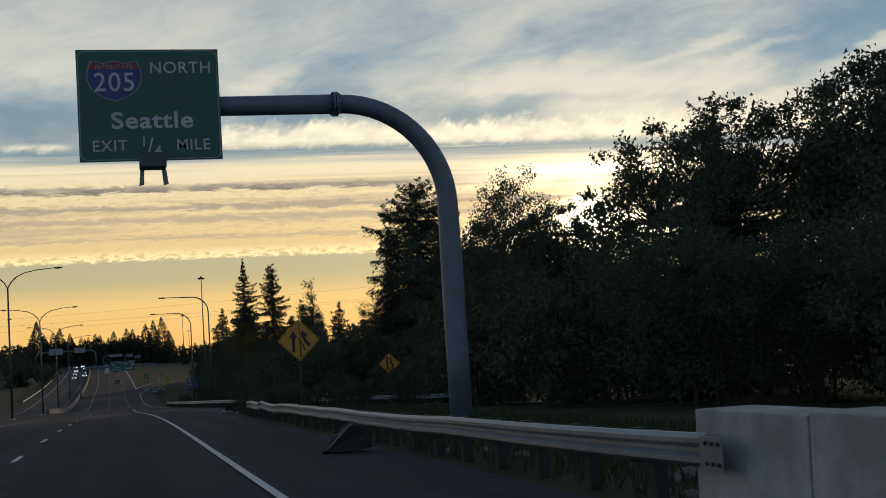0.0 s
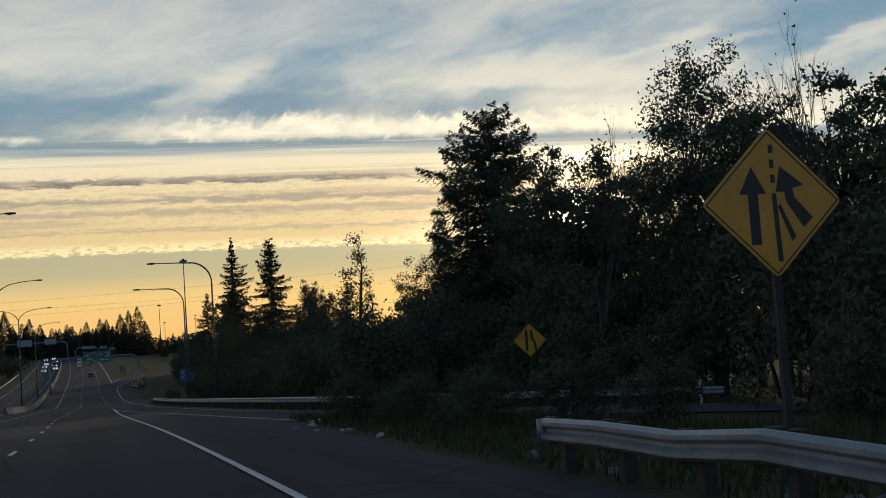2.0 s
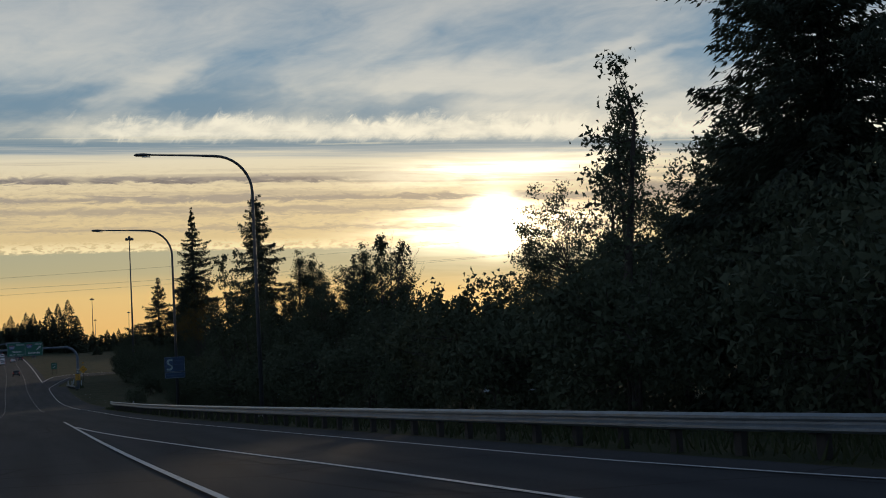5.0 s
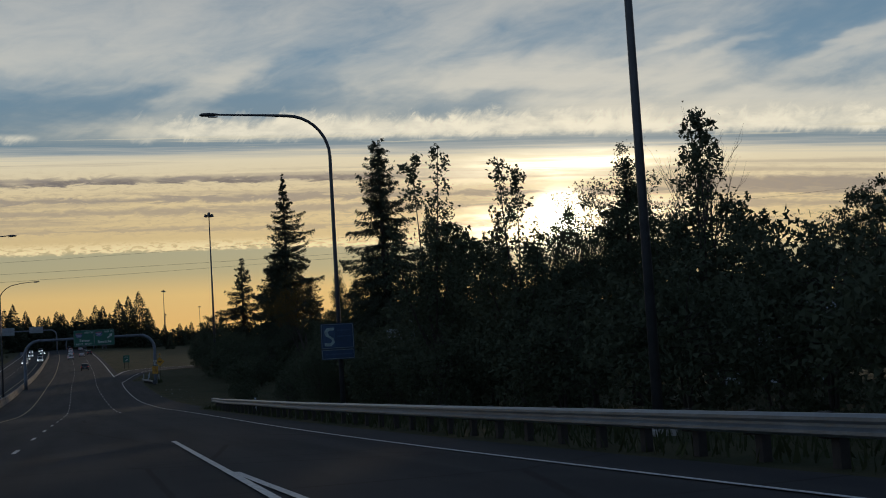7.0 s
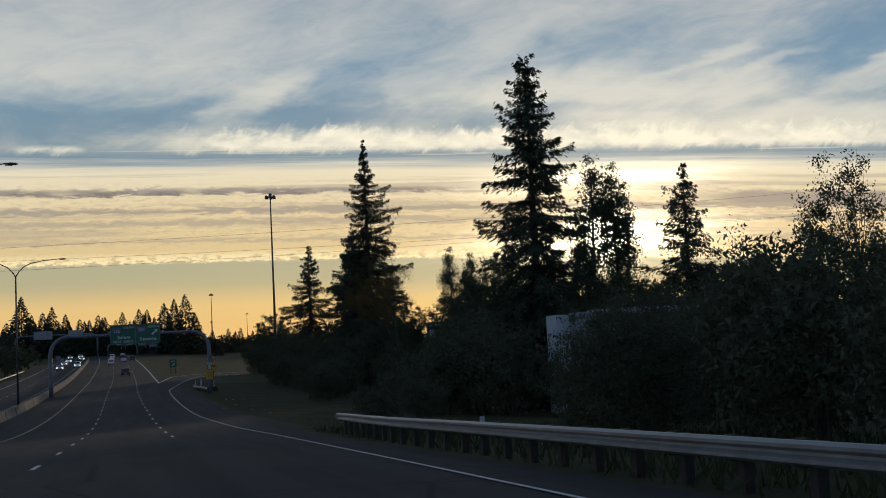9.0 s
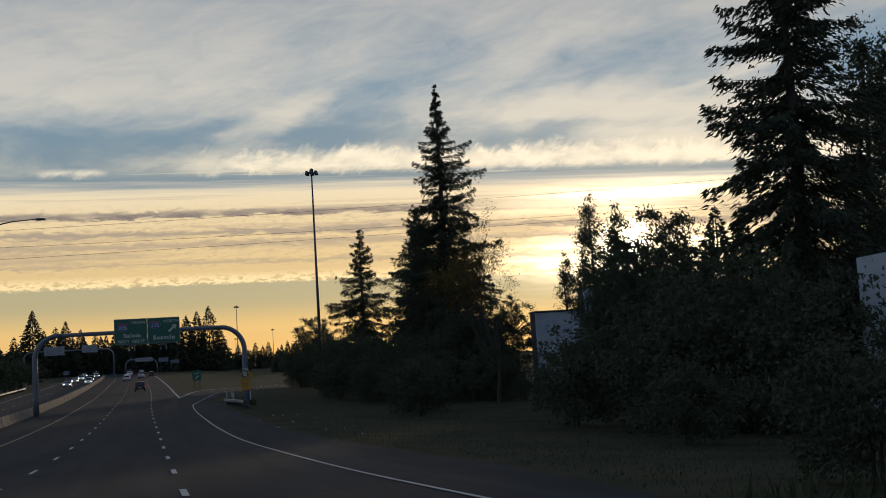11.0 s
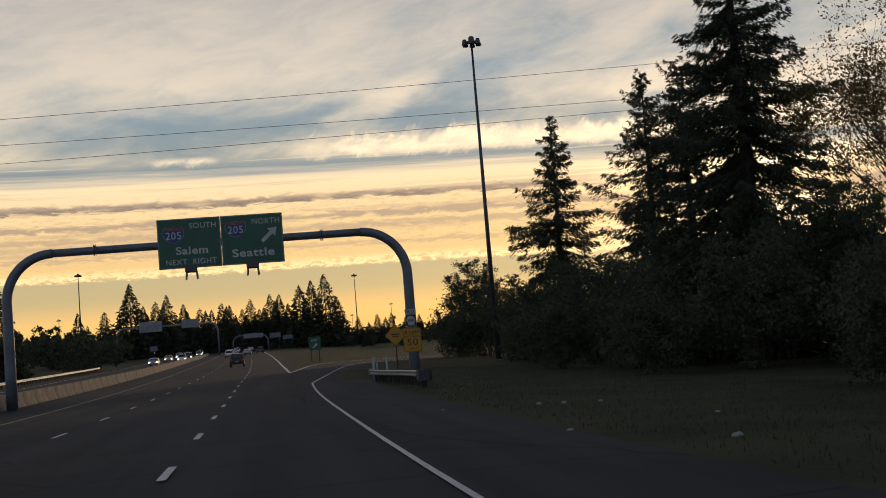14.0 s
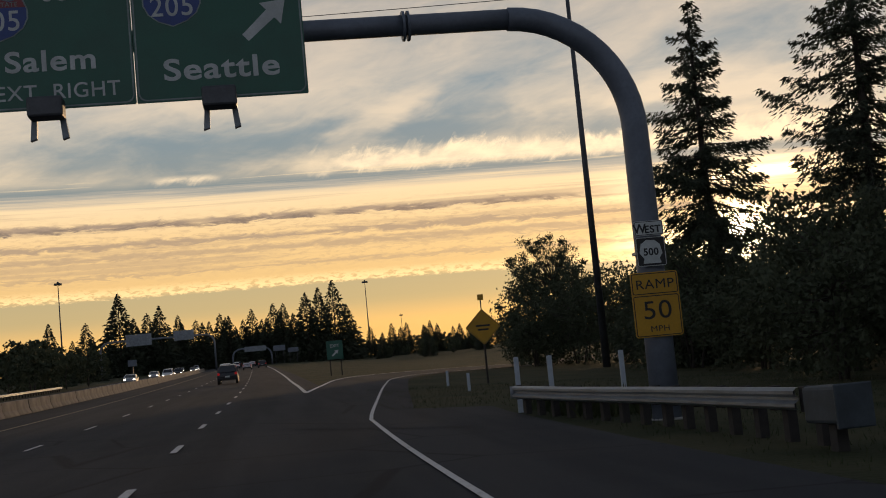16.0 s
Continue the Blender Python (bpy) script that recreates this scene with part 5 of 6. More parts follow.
def conifer(H, R, seed, label="tall dark fir with drooping ragged boughs", bare=0.05, ragged=0.35, dense=1.0, power=0.85, spray=1.0, gap=0.62):
    """A fir: a straight trunk and uneven whorls of drooping boughs, each a fan of needle sprays."""
    rng = np.random.default_rng(seed)
    t = thing("fir_tree", pose(0, 0, 0), label, "tree")
    lean = rng.uniform(-0.012, 0.012, 2) * H
    segs = [([(0, 0, -0.5), (lean[0] * 0.4, lean[1] * 0.4, H * 0.5), (lean[0], lean[1], H)], [0.016 * H + 0.05, 0.009 * H + 0.03, 0.02], 8)]
    cs, ls, ws_, ds = [], [], [], []
    z = H * bare
    lob = rng.uniform(0, 6.28, 4)
    while z < H * 0.99:
        f = (z - H * bare) / (H * (1 - bare))
        prof_r = R * (1 - f) ** power * min(1.0, 0.72 + f * 3)
        nb = 4 if f > 0.85 else (5 if f > 0.5 else 6)
        a0 = rng.uniform(0, 6.28)
        ring = 1 + rng.normal() * ragged * 0.12
        for k in range(nb):
            a = a0 + k * 6.283 / nb + rng.normal() * 0.3
            lobe = 1 + 0.3 * ragged * sum(math.sin(a * (i + 1) + lob[i] + z * 0.5) for i in range(3))
            ln = max(0.22, prof_r * ring * lobe * math.exp(rng.normal() * ragged * 0.5) * (1.28 if rng.random() < 0.14 else 1.0) + 0.1)
            ln = min(ln, R * 1.3)
            z0 = z + rng.uniform(-1.5, 1.5) * gap
            up = 0.5 * (f - 0.45) + rng.normal() * 0.17
            sag = (0.34 + 0.16 * rng.random()) * (1.15 - f)
            o = np.array([math.cos(a), math.sin(a), 0.0])
            side = np.array([-o[1], o[0], 0.0])
            m = max(8, int((3 + 7.5 * ln * (0.5 + 0.16 * ln)) * dense))
            s = rng.uniform(0, 1, m) ** 0.7
            half = (0.10 + 0.34 * ln * s * (1.08 - s)) 
            w = rng.uniform(-1, 1, m) * half
            p = o[None] * (s * ln)[:, None] + side[None] * w[:, None]
            p[:, 2] = z0 + ln * (up * s - sag * s ** 1.6 + 0.16 * s ** 4) + rng.normal(size=m) * 0.07 - np.abs(w) * 0.25 - rng.exponential(0.10 + 0.03 * ln, m)
            p[:, :2] += lean * z / H
            dd = o[None] * rng.uniform(0.5, 1.0, m)[:, None] + side[None] * (np.sign(w) * rng.uniform(0.2, 0.9, m))[:, None]
            dd[:, 2] += rng.normal(size=m) * 0.25 - 0.5
            cs.append(p)
            ds.append(dd)
            ls.append(rng.uniform(0.36, 0.9, m) * (0.6 + 0.45 * (1 - f)) * spray)
            ws_.append(rng.uniform(0.09, 0.21, m) * spray)
            if ln > 0.9 and spray < 2:
                e = lean * z / H
                segs.append(([tuple(e) + (z0,), tuple(o[:2] * ln * 0.5 + e) + (z0 + ln * (up * 0.5 - sag * 0.33),), tuple(o[:2] * ln * 0.92 + e) + (z0 + ln * (up * 0.92 - sag * 0.87 + 0.11),)], [0.014 + 0.012 * ln, 0.02, 0.008], 4))
        z += gap * (0.75 + 0.5 * rng.random()) * (1.15 - 0.6 * f)
    branchwork(t, segs)
    leaf_cloud("crown", np.concatenate(cs), np.concatenate(ls), np.concatenate(ws_), np.concatenate(ds), NEEDLES, t)
    return t


def far_conifer(H, R, seed, label="distant dark fir on the skyline", n=2300):
    """A fir seen from far off: a full cone of sprays in uneven tiers about a trunk."""
    rng = np.random.default_rng(seed)
    t = thing("fir_tree", pose(0, 0, 0), label, "tree")
    branchwork(t, [([(0, 0, -1), (0, 0, H * 0.5), (0, 0, H)], [0.3, 0.2, 0.04], 5)])
    f = rng.uniform(0.0, 1.0, n) ** 0.62
    a = rng.uniform(0, 6.283, n)
    tier = f * 13 + 0.35 * np.sin(a * 3 + seed) + 0.3 * np.sin(a * 2 + f * 9)
    reach = R * (0.03 + 0.97 * f ** 0.85) * (0.65 + 0.5 * (tier % 1.0)) * (1 + 0.16 * np.sin(a * 2 + seed + f * 5))
    r = reach * rng.uniform(0.0, 1.0, n) ** 0.35
    c = np.stack([r * np.cos(a), r * np.sin(a), H * (1 - f * 0.97) - 0.25 * r + rng.normal(size=n) * 0.2], axis=1)
    d = np.stack([np.cos(a), np.sin(a), rng.normal(size=n) * 0.3 - 0.12], axis=1)
    leaf_cloud("crown", c, rng.uniform(0.9, 1.8, n) * (0.45 + 0.7 * f), rng.uniform(0.6, 1.15, n) * (0.6 + 0.4 * f), d, NEEDLES, t)
    return t


def broadleaf(H, R, seed, label, clumps=90, per=70, leaf=0.2, mat=LEAVES, low=0.25, peak=0.0, spread=0.85, category="tree", name="leafy_tree", stems=1, hollow=0.35, limb=1.0, twigs=True):
    """A broad-leaved tree: forking limbs that each end in clumps of leaves, with an uneven outline."""
    rng = np.random.default_rng(seed)
    t = thing(name, pose(0, 0, 0), label, category)
    segs, tips = [], []
    cz, hz = H * (low + 1) / 2, H * (1 - low) / 2
    for k in range(clumps):
        d = rng.normal(size=3)
        d /= np.linalg.norm(d)
        r = rng.uniform(hollow, 1.0) ** 0.6
        f = d[2] * r
        wide = R * (1 - peak * (f + 1) / 2) * (1 + 0.25 * noise.noise(Vector((d[0] * 2 + seed, d[1] * 2, d[2] * 2))))
        tips.append((d[0] * r * wide, d[1] * r * wide, cz + f * hz * (1 + (0.04 if peak else 0.12) * rng.normal())))
    tips = np.array(tips)
    roots = [(rng.normal() * 0.25 * (stems > 1) * R * 0.5, rng.normal() * 0.25 * (stems > 1) * R * 0.5) for _ in range(stems)]
    forks = []
    for rx_, ry_ in roots:
        top = (rx_ * 1.5 + rng.normal() * 0.03 * H, ry_ * 1.5 + rng.normal() * 0.03 * H, H * (0.78 if peak else 0.6))
        mid = (rx_ * 1.2 + rng.normal() * 0.02 * H, ry_ * 1.2 + rng.normal() * 0.02 * H, H * 0.34)
        rad = (0.014 * H + 0.05) / stems ** 0.5
        segs.append(([(rx_, ry_, -0.4), mid, top], [rad, rad * 0.72, rad * 0.25], 8))
        for s in np.linspace(0.3, 1.0, 9):
            a, b = (np.array(mid), np.array(top))
            forks.append(a + (b - a) * (s - 0.3) / 0.7)
    forks = np.array(forks)
    for q in tips:
        j = np.argmin(np.linalg.norm(forks - q, axis=1) + np.maximum(forks[:, 2] - q[2] + 0.3, 0) * 1.5)
        a = forks[j]
        m = (a + q) / 2 + np.array([0, 0, -0.06 * np.linalg.norm(q - a)]) + rng.normal(size=3) * 0.12
        ln = np.linalg.norm(q - a)
        if not twigs:
            continue
        segs.append(([tuple(a), tuple(m), tuple(q)], [(0.012 + 0.012 * ln) * limb, (0.01 + 0.006 * ln) * limb, 0.006 * limb], 3))
    cs = []
    for q in tips:
        n = int(per * rng.uniform(0.5, 1.4))
        r = rng.uniform(0.45, 1.0) * spread
        c = rng.normal(size=(n, 3)) * r * np.array([0.6, 0.6, 0.5]) + q
        cs.append(c)
    c = np.concatenate(cs)
    c = c[c[:, 2] > 0.1]
    n = len(c)
    dd = rng.normal(size=(n, 3)) + np.array([0, 0, -0.5])
    branchwork(t, segs)
    leaf_cloud("crown", c, rng.uniform(0.7, 1.3, n) * leaf, rng.uniform(0.5, 0.9, n) * leaf, dd, mat, t)
    return t


def upright(H, R, seed, label, leaders=9, leaf=0.17):
    """A young tree of several rising leaders, each tapering to a leafy point."""
    rng = np.random.default_rng(seed)
    t = thing("leafy_tree", pose(0, 0, 0), label, "tree")
    segs = [([(0, 0, -0.4), (0.03 * H * rng.normal(), 0, H * 0.3), (0, 0, H * 0.55)], [0.012 * H, 0.009 * H, 0.005 * H], 7)]
    cs = []
    for k in range(leaders):
        a = 2.4 * k + rng.uniform(-0.4, 0.4)
        if k < 2:
            tip = np.array([0.16 * R * (1, -1)[k], 0.1 * R * rng.normal(), H * (1.0, 0.965)[k]])
        else:
            r = R * rng.uniform(0.55, 1.0)
            tip = np.array([r * math.cos(a), r * math.sin(a), H * (0.86 - 0.36 * (r / R) ** 1.5 + rng.uniform(-0.04, 0.06))])
        root = np.array([0, 0, tip[2] * rng.uniform(0.22, 0.42)])
        knee = np.array([tip[0] * 0.75, tip[1] * 0.75, root[2] + (tip[2] - root[2]) * 0.42])
        s = np.linspace(0, 1, 7)[:, None]
        line = root * (1 - s) ** 2 + 2 * knee * s * (1 - s) + tip * s ** 2
        segs.append(([tuple(p) for p in line], [0.005 * H * (1 - 0.85 * q) for q in s[:, 0]], 4))
        for j in range(34):
            q = rng.uniform(0.12, 1.0) ** 0.8
            c = root * (1 - q) ** 2 + 2 * knee * q * (1 - q) + tip * q ** 2
            w = (0.025 + 0.13 * (1 - q)) * H * 0.55
            c = c + rng.normal(size=3) * np.array([w, w, w * 0.6])
            n = int(rng.uniform(14, 34))
            cs.append(c + rng.normal(size=(n, 3)) * np.array([0.2, 0.2, 0.24]) * (0.5 + 0.9 * (1 - q)))
    c = np.concatenate(cs)
    n = len(c)
    branchwork(t, segs)
    leaf_cloud("crown", c, rng.uniform(0.7, 1.3, n) * leaf, rng.uniform(0.6, 0.95, n) * leaf, rng.normal(size=(n, 3)) + np.array([0, 0, -0.4]), LEAVES, t)
    return t


def twiggy(H, R, seed, label, leaves=0, mat=DRY_LEAVES):
    """A thin crown of bare upright twigs with few leaves left."""
    rng = np.random.default_rng(seed)
    t = thing("bare_tree", pose(0, 0, 0), label, "tree")
    segs, tips = [], []

    def grow(p, d, ln, rad, depth):
        q = p + d * ln
        m = p + d * ln * 0.5 + rng.normal(size=3) * ln * 0.04
        segs.append(([tuple(p), tuple(m), tuple(q)], [rad, rad * 0.8, rad * 0.55], 6 if depth > 4 else 3))
        if depth == 0:
            tips.append(q)
            return
        for k in range(3):
            a = rng.uniform(0, 6.28)
            side = np.array([math.cos(a), math.sin(a), 0.25]) * R / H * 1.5
            nd = d + side * rng.uniform(0.5, 1.1)
            nd /= np.linalg.norm(nd)
            grow(p + d * ln * rng.uniform(0.45, 1.0), nd, ln * rng.uniform(0.55, 0.8), rad * 0.52, depth - 1)
    grow(np.array([0, 0, -0.4]), np.array([0.02, 0, 1.0]), H * 0.38, 0.012 * H, 6 if leaves > 500 else 5)
    k = max(p[2] for p in tips) / H
    segs = [([(a / k, b / k, c / k) for a, b, c in path_], radii, sd) for path_, radii, sd in segs]
    branchwork(t, segs)
    if leaves:
        tp = np.array(tips) / k
        c = tp[rng.integers(0, len(tp), leaves)] + rng.normal(size=(leaves, 3)) * 0.3
        leaf_cloud("crown", c, rng.uniform(0.1, 0.19, leaves), rng.uniform(0.08, 0.13, leaves), rng.normal(size=(leaves, 3)), mat, t)
    return t


def plant(t, x, y, top=None, turn=0.0, H=None):
    """Stand a tree at its place, stretched so that its top is at that height."""
    g = land(x, y)
    s = 1.0 if top is None else (top - g) / H
    t.matrix_basis = pose(x, y, g, 0, 0, turn) @ Matrix.Diagonal((s, s, s, 1))
    return t


def copy_plant(t, x, y, s, turn, stretch=1.0):
    return copy_thing(t, pose(x, y, land(x, y), 0, 0, turn) @ Matrix.Diagonal((s, s, s * stretch, 1)))


# firs along the verge
fir_big = plant(conifer(39, 7.2, 1, "very tall ragged fir towering over the verge", 0.03, 0.42, 6.2, 0.92, 0.78, gap=0.62), 37.5, 387, 33.8, 0, 39)
fir_old = plant(conifer(29, 4.3, 2, "tall dense fir with drooping boughs", 0.06, 0.4, 5.2, 0.55, 0.8, gap=0.5), 35.0, 294, 24.3, 40, 29)
fir_mid = plant(conifer(24, 6.4, 3, "bushy pointed fir beside the light mast", 0.03, 0.4, 4.4, 0.8, 0.8, gap=0.6), 34, 431.5, 21.3, 80, 24)
fir_slim = plant(conifer(26, 5.2, 4, "slim ragged fir between taller trees", 0.03, 0.5, 4.2, 0.6, 0.8, gap=0.6), 41, 421.5, 23.4, 10, 26)
copy_plant(fir_slim, 37, 398, 0.86, 130)
copy_plant(fir_mid, 50.5, 297, 0.86, 200)
copy_plant(fir_slim, 36.5, 72, 0.66, 70)
round_fir = plant(conifer(24, 7.6, 8, "large dense evergreen with a rounded crown", 0.0, 0.28, 5.0, 0.5, 0.8, gap=0.46), 36.6, 152, 22.2, 0, 24)
# broad-leaved trees of the wood
big_oak = plant(broadleaf(18, 6.4, 11, "large dense leafy tree at the wood's edge", 230, 80, 0.26, hollow=0.25), 36.5, 79, 15.9, 0, 18)
airy_oak = plant(broadleaf(17, 4.2, 12, "leafy tree with sky showing through its crown", 150, 100, 0.19, low=0.2, limb=0.55), 32.2, 102, 14.8, 0, 17)
poplar = plant(broadleaf(19, 2.8, 13, "slim poplar-like tree with an airy pointed crown", 120, 85, 0.2, low=0.12, peak=0.7), 37.6, 175.5, 15.6, 0, 19)
young = plant(upright(12, 3.2, 14, "young twin-topped leafy tree by the slip road"), 16.2, 202.8, 8.5, 0, 12)
birch = plant(broadleaf(13.5, 2.0, 15, "thin young tree with sparse leaves", 60, 30, 0.18, low=0.2, peak=0.75, spread=0.6), 21.8, 144.5, 11.1, 0, 13.5)
bare1 = plant(twiggy(14, 2.6, 16, "bare upright twigs rising from the thicket", 60), 25.8, 80, 11.9, 0, 14)
bare2 = plant(twiggy(20, 9.4, 17, "half-bare tree with thin spreading twigs", 9000), 35.7, 359.5, 15.2, 0, 20)
bush = plant(broadleaf(6, 3.6, 18, "dense dark roadside bush", 90, 60, 0.24, low=0.0, category="bush", name="bush", hollow=0.15, stems=3), 17.5, 118, None)
thicket = plant(broadleaf(8.5, 4.2, 19, "tall tangled thicket of shrubs", 105, 60, 0.26, low=0.0, category="bush", name="bush", hollow=0.15, stems=3), 24, 130, None)
fine = plant(broadleaf(8.5, 4.2, 21, "tall tangled thicket of fine-leaved shrubs", 150, 130, 0.14, low=0.0, category="bush", name="bush", hollow=0.15, stems=3), 27, 38, None)
TREES = {"fine": fine, "oak": big_oak, "airy": airy_oak, "poplar": poplar, "young": young, "birch": birch, "bush": bush, "thicket": thicket, "fir": fir_mid, "slim": fir_slim, "round": round_fir, "bare": bare1}
STAND = [
    # wood beside the first sign
    ("oak", 41, 58, 0.98), ("oak", 46, 70, 1.05), ("thicket", 46, 40, 1.2), ("thicket", 34, 30, 1.1), ("thicket", 44, 22, 1.2), ("thicket", 36, 54, 1.2), ("thicket", 50, 62, 1.2), ("oak", 38, 44, 0.86), ("thicket", 24, 65, 0.9), ("thicket", 22, 74, 0.9), ("thicket", 35, 72, 1.0), ("bush", 31, 67, 1.0), ("bush", 40, 52, 1.0), ("bush", 33, 48, 1.0), ("fine", 31, 42, 1.0), ("thicket", 34.5, 46, 1.1), ("thicket", 37, 50, 1.1), ("fine", 29.5, 50, 0.9), ("thicket", 40, 47, 1.1), ("thicket", 33, 57, 1.0), ("oak", 34.5, 64, 0.9), ("fine", 28, 62, 1.1), ("thicket", 30, 76, 1.05),
    ("fine", 24, 50, 1.0), ("bush", 19.4, 66, 0.85), ("bush", 20, 56, 0.9), ("bush", 14.5, 62, 0.33), ("oak", 34, 92, 0.85), ("airy", 33.8, 105.6, 1.0),
    ("thicket", 33, 96, 1.2), ("oak", 40, 112, 0.92), ("thicket", 34, 112, 1.15), ("bush", 13, 68, 0.28), ("bush", 11, 76, 0.24), ("bush", 8.4, 80.2, 0.26), ("bush", 9.5, 78.2, 0.26), ("bush", 10.4, 80.4, 0.24), ("bush", 11.8, 79, 0.2), ("bush", 9.6, 79.5, 0.2), ("bush", 10.2, 72, 0.25), ("bush", 8.6, 75, 0.16), ("bush", 8.0, 68, 0.14), ("bush", 12.5, 72, 0.34), ("bush", 26, 106, 0.8), ("thicket", 30, 110, 1.0), ("bush", 23.5, 109, 0.7), ("bush", 29, 99, 0.8),
    # behind the joining slip road
    ("thicket", 31, 122, 1.1), ("oak", 35.2, 130, 1.04), ("oak", 42, 163, 1.0), ("bare", 27.6, 107, 1.14), ("oak", 38, 137, 0.9), ("oak", 41, 130, 0.85), ("thicket", 27, 141, 1.0), ("bush", 20, 128, 1.0), ("bush", 17, 136, 0.85), ("thicket", 24, 150, 0.85), ("bush", 17, 146, 0.8),
    ("birch", 24, 151, 0.75), ("airy", 36, 166, 0.72), ("thicket", 31, 160, 1.1), ("thicket", 16.9, 149.5, 0.72), ("bush", 16.5, 156, 0.5), ("bush", 46, 221, 0.55), ("bush", 43, 216, 0.5), ("bush", 49.5, 226, 0.55), ("thicket", 26.5, 165, 0.8), ("poplar", 41, 186, 0.6), ("airy", 39.3, 190.9, 0.88), ("airy", 53, 207, 0.8),
    ("oak", 44, 172, 0.95), ("thicket", 34, 178, 1.0), ("bush", 18, 168, 0.85), ("bush", 17, 178, 0.8), ("thicket", 24, 182, 0.85), ("young", 16.4, 190.9, 0.83), ("young", 26, 194, 1.05), ("bare", 27.5, 197, 1.0),
    ("young", 30, 201, 1.1), ("thicket", 22, 200, 0.85), ("bush", 16, 186, 0.7), ("bush", 15.6, 208, 0.7), ("thicket", 22, 212, 0.8), ("airy", 32, 214, 0.7), ("poplar", 28, 206, 0.7),
    ("thicket", 27.2, 190, 0.9), ("thicket", 34, 208, 0.9), ("oak", 50, 215, 0.75), ("thicket", 30, 224, 0.8), ("fine", 16.5, 226, 0.58), ("fine", 14.9, 223.5, 0.55), ("fine", 21.5, 230, 0.86), ("thicket", 26, 234, 0.9), ("bush", 17, 217, 0.75), ("airy", 31, 238, 0.6), ("bush", 12.8, 252, 0.4), ("bare", 15.6, 224.3, 0.34),
    # gap with the low bushes, then the firs
    ("thicket", 40, 240, 0.75), ("thicket", 34, 252, 0.65), ("bush", 31, 246, 0.75), ("bush", 20, 275, 0.5), ("bush", 26, 256, 0.62), ("bush", 23.5, 251, 0.5), ("bare", 27, 258, 0.3), ("bush", 21, 244, 0.45), ("thicket", 31.2, 276, 0.55), ("poplar", 42.4, 299, 1.14), ("poplar", 44.6, 300, 1.08), ("poplar", 46.5, 302, 0.95), ("poplar", 40.5, 297, 0.85),
    ("thicket", 28.2, 281, 0.84), ("thicket", 28.0, 287, 0.96), ("thicket", 28.5, 293, 1.0), ("thicket", 30, 300, 0.95), ("thicket", 40, 270, 0.95), ("thicket", 44, 275, 1.1), ("bare", 30, 262, 0.36), ("bare", 29, 259, 0.3), ("bush", 25, 288, 0.9), ("oak", 33, 312, 0.62), ("bush", 25, 302, 0.9), ("thicket", 34.0, 329, 0.8),
    ("bush", 21.5, 330, 0.75), ("thicket", 24.5, 342, 0.6), ("bush", 26, 345, 0.8), ("thicket", 31, 372, 0.95), ("thicket", 28, 384, 0.9), ("thicket", 34, 392, 1.2), ("bush", 25, 372, 0.8),
    ("bush", 24, 392, 0.9), ("thicket", 29, 402, 1.05), ("thicket", 33, 412, 1.1), ("bush", 29.5, 414, 1.0), ("thicket", 29, 424, 1.0), ("bush", 31, 430, 0.9), ("thicket", 35, 440, 0.95),
    ("bush", 32.5, 447, 0.9), ("thicket", 33.5, 455, 1.0), ("thicket", 36.5, 449, 1.1), ("thicket", 31, 462, 1.0), ("oak", 31.7, 474, 0.7), ("thicket", 29, 471, 1.05), ("thicket", 34, 470, 1.1), ("bush", 27, 462, 0.9), ("thicket", 44, 404, 1.1), ("slim", 46, 412, 0.7), ("thicket", 40, 380, 0.9),
    ("poplar", 36.5, 331, 0.8), ("poplar", 39.5, 333, 0.8), ("oak", 41, 329, 0.86), ("thicket", 43.5, 327, 0.9), ("thicket", 37.3, 372, 0.9), ("thicket", 40.2, 372.6, 0.8), ("slim", 44.5, 350, 0.45), ("thicket", 46.5, 351, 0.95), ("thicket", 33, 146, 1.0), ("thicket", 38.5, 148, 1.1), ("thicket", 30, 155, 0.9), ("thicket", 42, 156, 1.2), ("thicket", 36, 86, 1.1), ("thicket", 40, 96, 1.1), ("thicket", 31, 85, 0.9), ("airy", 25.5, 206, 0.6), ("airy", 29, 209, 0.64), ("airy", 23, 202.5, 0.54), ("bush", 17.8, 205, 0.85), ("bush", 15.4, 198.5, 0.6), ("oak", 36.8, 375, 0.62), ("oak", 44, 384, 0.66), ("bare", 31.8, 276.5, 0.3), ("bare", 33.5, 277, 0.24), ("thicket", 36.0, 365, 0.7), ("thicket", 37.5, 361, 0.62), ("bush", 38.4, 358.5, 0.42), ("slim", 50.8, 358, 0.5), ("bush", 46.2, 361.5, 0.6), ("poplar", 57.1, 400, 0.93), ("poplar", 59.8, 400, 0.86), ("poplar", 63.2, 400, 0.73), ("oak", 49.5, 306, 0.62), ("oak", 54, 300, 0.58), ("oak", 58.5, 297, 0.62), ("thicket", 53, 290, 1.0), ("thicket", 57, 288, 1.1)]
rs = random.Random(3)
for kind_, x, y, s in STAND:
    copy_plant(TREES[kind_], x, y, s, rs.uniform(0, 360), rs.uniform(0.94, 1.08))

